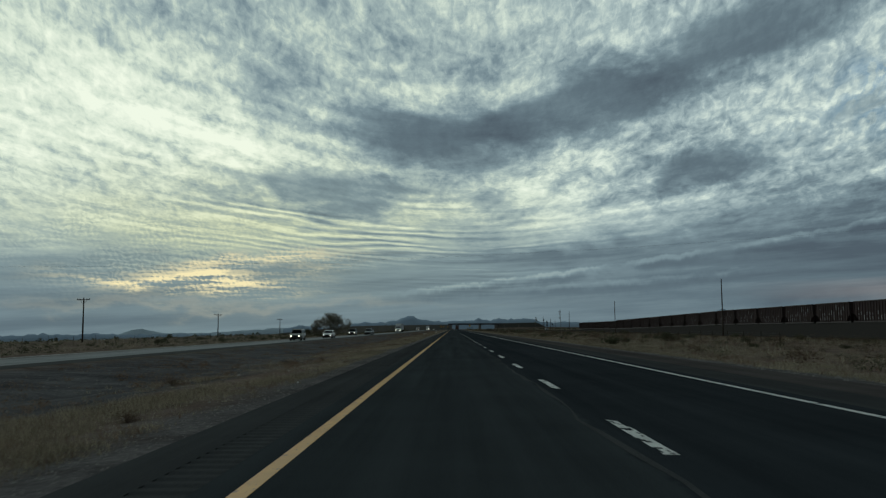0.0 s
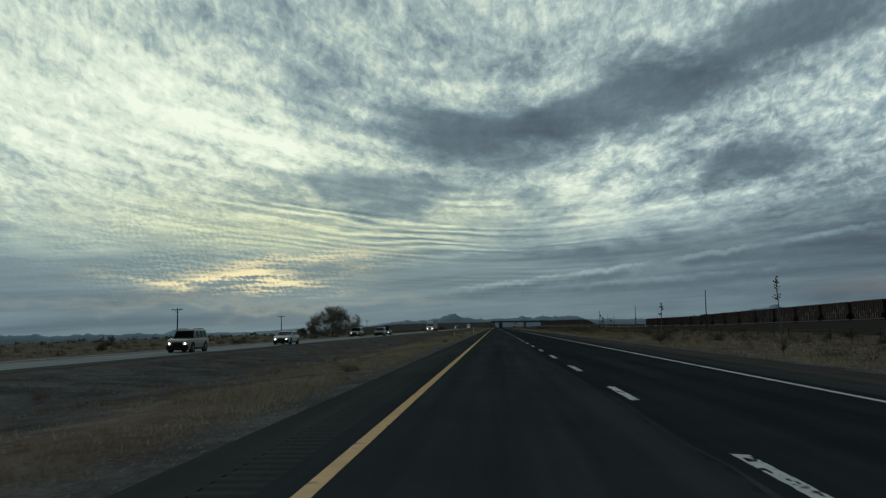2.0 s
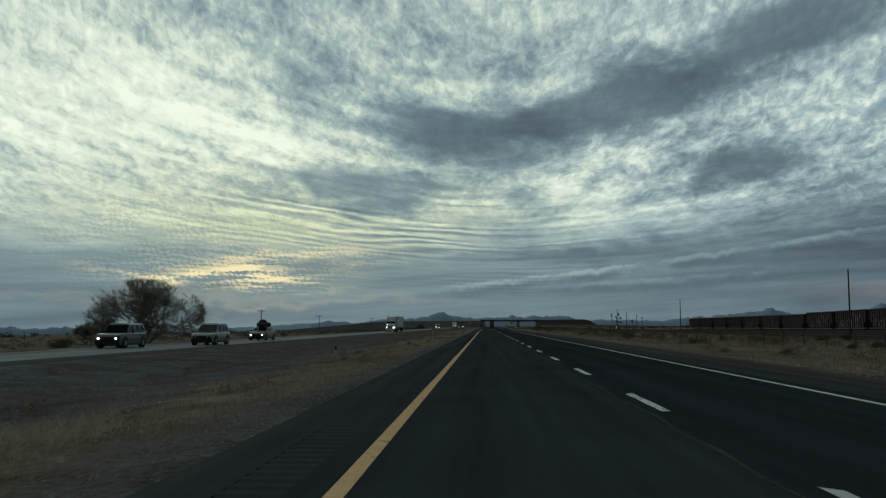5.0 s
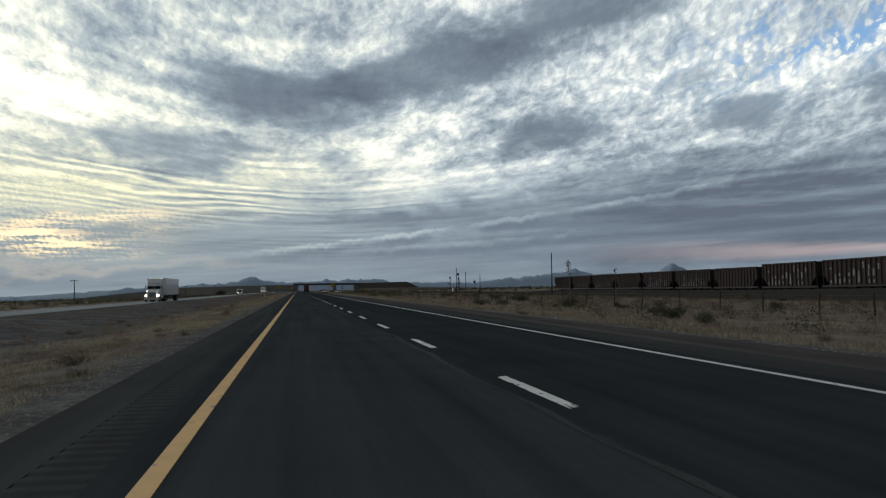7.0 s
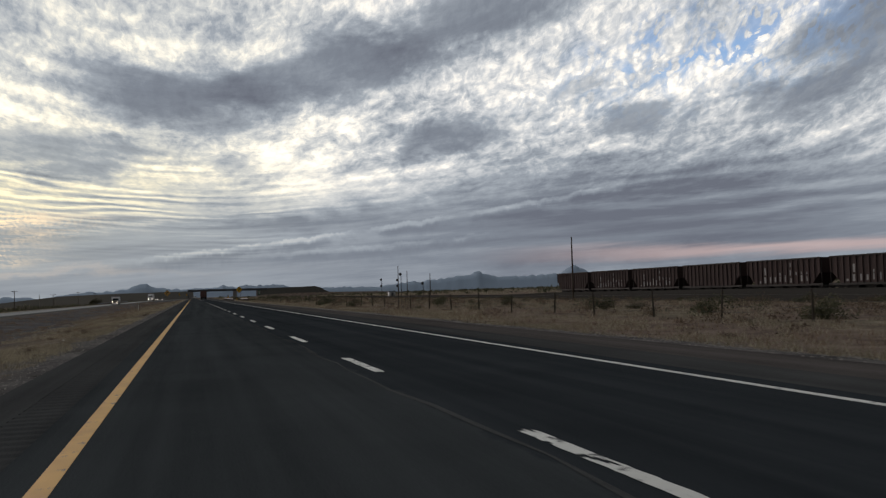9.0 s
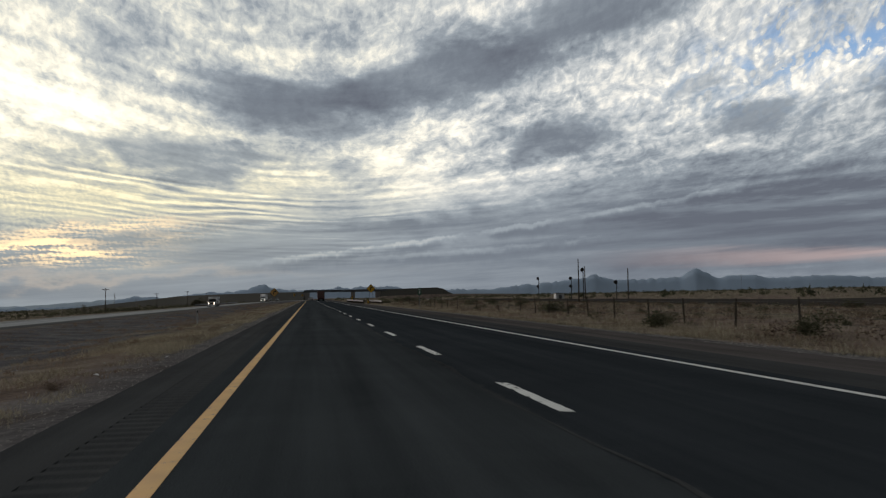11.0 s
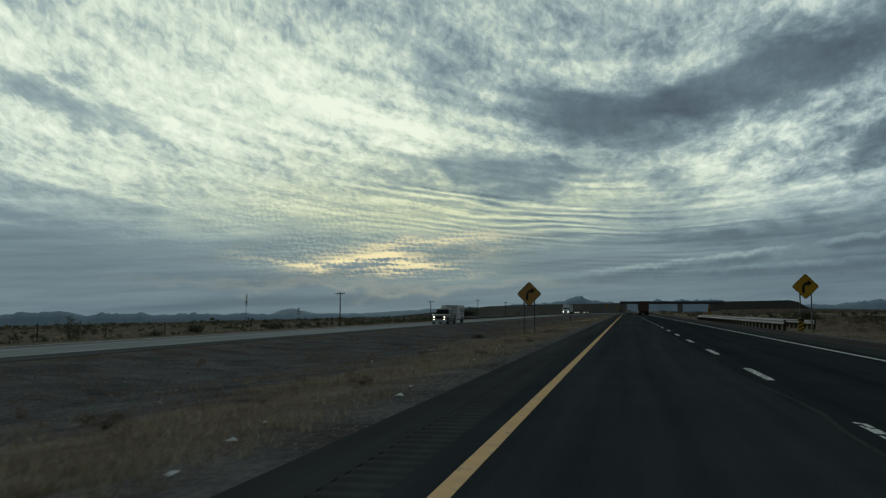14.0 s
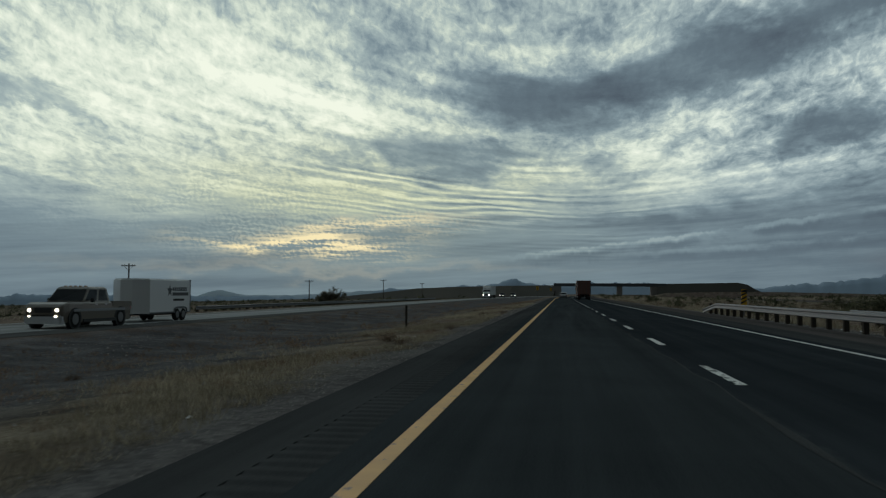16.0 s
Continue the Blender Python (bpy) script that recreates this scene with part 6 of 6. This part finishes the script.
far_scrub(4, 600, -120, -34, 700, 1030, 1.1, "dark scrub beside the far guardrail")


def grass(name, seed, count, x_of, y0, y1, h, mat, label, blades=7, clump=0.11, width=0.012):
    """Tufts of dry grass: bent blades, each a slim triangle."""
    nr = np.random.RandomState(seed)
    py = nr.uniform(y0, y1, count)
    px = x_of(nr, count, py)
    thin = np.array([noise.noise((a * 0.30, b * 0.16, seed)) + 0.5 * noise.noise((a * 1.1, b * 0.7, seed + 3.0)) for a, b in zip(px, py)])
    keep = nr.rand(count) < np.clip(0.46 + 1.9 * thin, 0.03, 1)
    px, py, thin = px[keep], py[keep], thin[keep]
    n = len(px)
    pz = np.array([ground_z(a, b) for a, b in zip(px, py)]) - 0.02
    root = np.stack([px, py, pz], 1).repeat(blades, 0)
    root[:, :2] += nr.normal(size=(n * blades, 2)) * clump
    tall = (h * (0.45 + 0.75 * nr.rand(n)) * np.clip(0.85 + 0.7 * thin, 0.4, 1.5)).repeat(blades)[:, None]
    lean = nr.normal(size=(n * blades, 3)) * 0.45
    lean[:, 2] = 1.0
    tip = root + lean * tall * (0.6 + 0.5 * nr.rand(n * blades, 1))
    side = np.stack([nr.normal(size=n * blades), nr.normal(size=n * blades), np.zeros(n * blades)], 1)
    side *= width * (0.6 + 0.8 * nr.rand(n * blades, 1)) / np.linalg.norm(side, axis=1, keepdims=True)
    verts = np.concatenate([root - side, root + side, tip], 1).reshape(-1, 3)
    soup(name, verts, np.arange(len(verts)).reshape(-1, 3), mat, label, "grass")


grass("median_grass", 1, 90000, lambda r, n, y: -1.95 - np.abs(r.normal(size=n)) * 2.9 - 0.4 * r.rand(n), 2, 640, 0.17, M_STRAW, "tufts of dry straw-coloured grass in the median", 13, 0.07, 0.0045)
grass("median_grass", 2, 70000, lambda r, n, y: r.uniform(-17, -2.2, n), 2, 700, 0.13, M_RUSTGRASS, "sparse reddish dry grass in the median", 9, 0.07, 0.006)
grass("verge_grass", 3, 64000, lambda r, n, y: 11.4 + np.abs(r.normal(size=n)) * 5.5, 10, 640, 0.22, M_STRAW, "tufts of dry straw-coloured grass on the verge", 9, 0.09, 0.007)
grass("verge_grass", 4, 40000, lambda r, n, y: r.uniform(12, 62, n), 20, 700, 0.26, M_RUSTGRASS, "reddish dry grass between the verge and the railway", 8, 0.16, 0.012)
grass("verge_grass", 9, 26000, lambda r, n, y: r.uniform(17, 64, n), 20, 700, 0.40, M_STRAW, "tall pale dry grass between the verge and the railway", 8, 0.16, 0.011)
grass("plain_grass", 5, 30000, lambda r, n, y: r.uniform(-62, -30.5, n), 30, 800, 0.30, M_STRAW, "pale dry grass beyond the oncoming lanes", 8, 0.2, 0.014)
grass("plain_grass", 6, 18000, lambda r, n, y: r.uniform(76, 240, n), 60, 900, 0.55, M_STRAW, "pale dry grass beyond the railway", 8, 0.5, 0.035)
grass("plain_grass", 7, 22000, lambda r, n, y: -r.uniform(64, 300, n), 60, 1000, 0.55, M_STRAW, "pale dry grass out on the plain", 8, 0.5, 0.035)
grass("plain_grass", 8, 16000, lambda r, n, y: r.uniform(13, 120, n), 620, 1020, 0.45, M_STRAW, "pale dry grass before the railway bank", 8, 0.4, 0.03)


def tuft(x, y, size, k, turn):
    ob = tagged(new("dead_shrub", DEAD[k % 3]), "low brown dead shrub among dry grass", "shrub", "dead shrubs in the grass")
    ob.matrix_world = pose(x, y, ground_z(x, y) - 0.03, 0, 0, turn) @ Matrix.Diagonal((size, size, size * 0.7, 1))


DEAD = []
for k in range(3):
    v = shrub_shape(60 + k, 420)
    ob = soup("dead_shrub", v, np.arange(len(v)).reshape(-1, 3), M_DEAD, kind="")
    DEAD.append(ob.data)
    bpy.data.objects.remove(ob)
rng_d = random.Random(77)
for k in range(160):
    side = rng_d.random()
    x = -2.3 - abs(rng_d.gauss(0, 2.2)) if side < 0.55 else rng_d.uniform(-16, -5) if side < 0.8 else rng_d.uniform(11.8, 15)
    tuft(x, rng_d.uniform(8, 640), rng_d.choice((0.25, 0.32, 0.40, 0.50)), k, rng_d.uniform(0, 360))


def litter():
    """Scraps of pale paper and plastic along the edges of the grass."""
    rng = random.Random(31)
    for k in range(130):
        x = rng.choice((-2.0 - abs(rng.gauss(0, 0.8)), -2.0 - abs(rng.gauss(0, 0.8)), rng.uniform(10.8, 12.8), rng.uniform(-9, -2.5)))
        y = rng.uniform(6, 600)
        bm = bmesh.new()
        n, s = 5, rng.uniform(0.02, 0.08)
        ring = [bm.verts.new((s * math.cos(6.28 * i / n) * rng.uniform(0.6, 1.2), s * math.sin(6.28 * i / n) * rng.uniform(0.6, 1.2), rng.uniform(0.0, 0.03))) for i in range(n)]
        top = bm.verts.new((rng.uniform(-0.03, 0.03), rng.uniform(-0.03, 0.03), rng.uniform(0.02, 0.05)))
        for i in range(n):
            bm.faces.new((ring[i], ring[(i + 1) % n], top))
        bm.faces.new(ring[::-1])
        ob = tagged(part("litter", bm, M_LITTER, None, "crumpled scrap of pale litter by the roadside"), category="litter", group="roadside litter")
        ob.matrix_world = pose(x, y, ground_z(x, y) + 0.01, 0, 0, rng.uniform(0, 360))


litter()


def gravel(seed, count, x0, x1, y0, y1, size, label):
    """Loose stones, four corners each, scattered along the edge of the asphalt."""
    nr = np.random.RandomState(seed)
    px, py = nr.uniform(x0, x1, count), nr.uniform(y0, y1, count)
    pz = np.array([ground_z(a, b) for a, b in zip(px, py)])
    s = size * (0.35 + 1.3 * nr.rand(count) ** 3)
    turn = nr.rand(count) * 6.28
    corners = []
    for k in range(3):
        a = turn + k * 2.1
        corners.append(np.stack([px + s * np.cos(a), py + s * np.sin(a), pz - 0.3 * s], 1))
    corners.append(np.stack([px + s * nr.normal(size=count) * 0.3, py, pz + s * (0.5 + 0.4 * nr.rand(count))], 1))
    verts = np.stack(corners, 1).reshape(-1, 3)
    first = np.arange(count)[:, None] * 4
    faces = np.concatenate([first + np.array([[0, 1, 3]]), first + np.array([[1, 2, 3]]), first + np.array([[2, 0, 3]])])
    soup("gravel", verts, faces, M_STONE, label, "gravel")


gravel(51, 60000, -2.7, -1.30, 2, 640, 0.019, "loose grey stones along the edge of the inner shoulder")
gravel(52, 22000, -16.5, -2.7, 2, 640, 0.036, "grey stones scattered over the median")
gravel(53, 32000, 10.35, 13.2, 2, 640, 0.035, "loose grey stones along the edge of the outer shoulder")
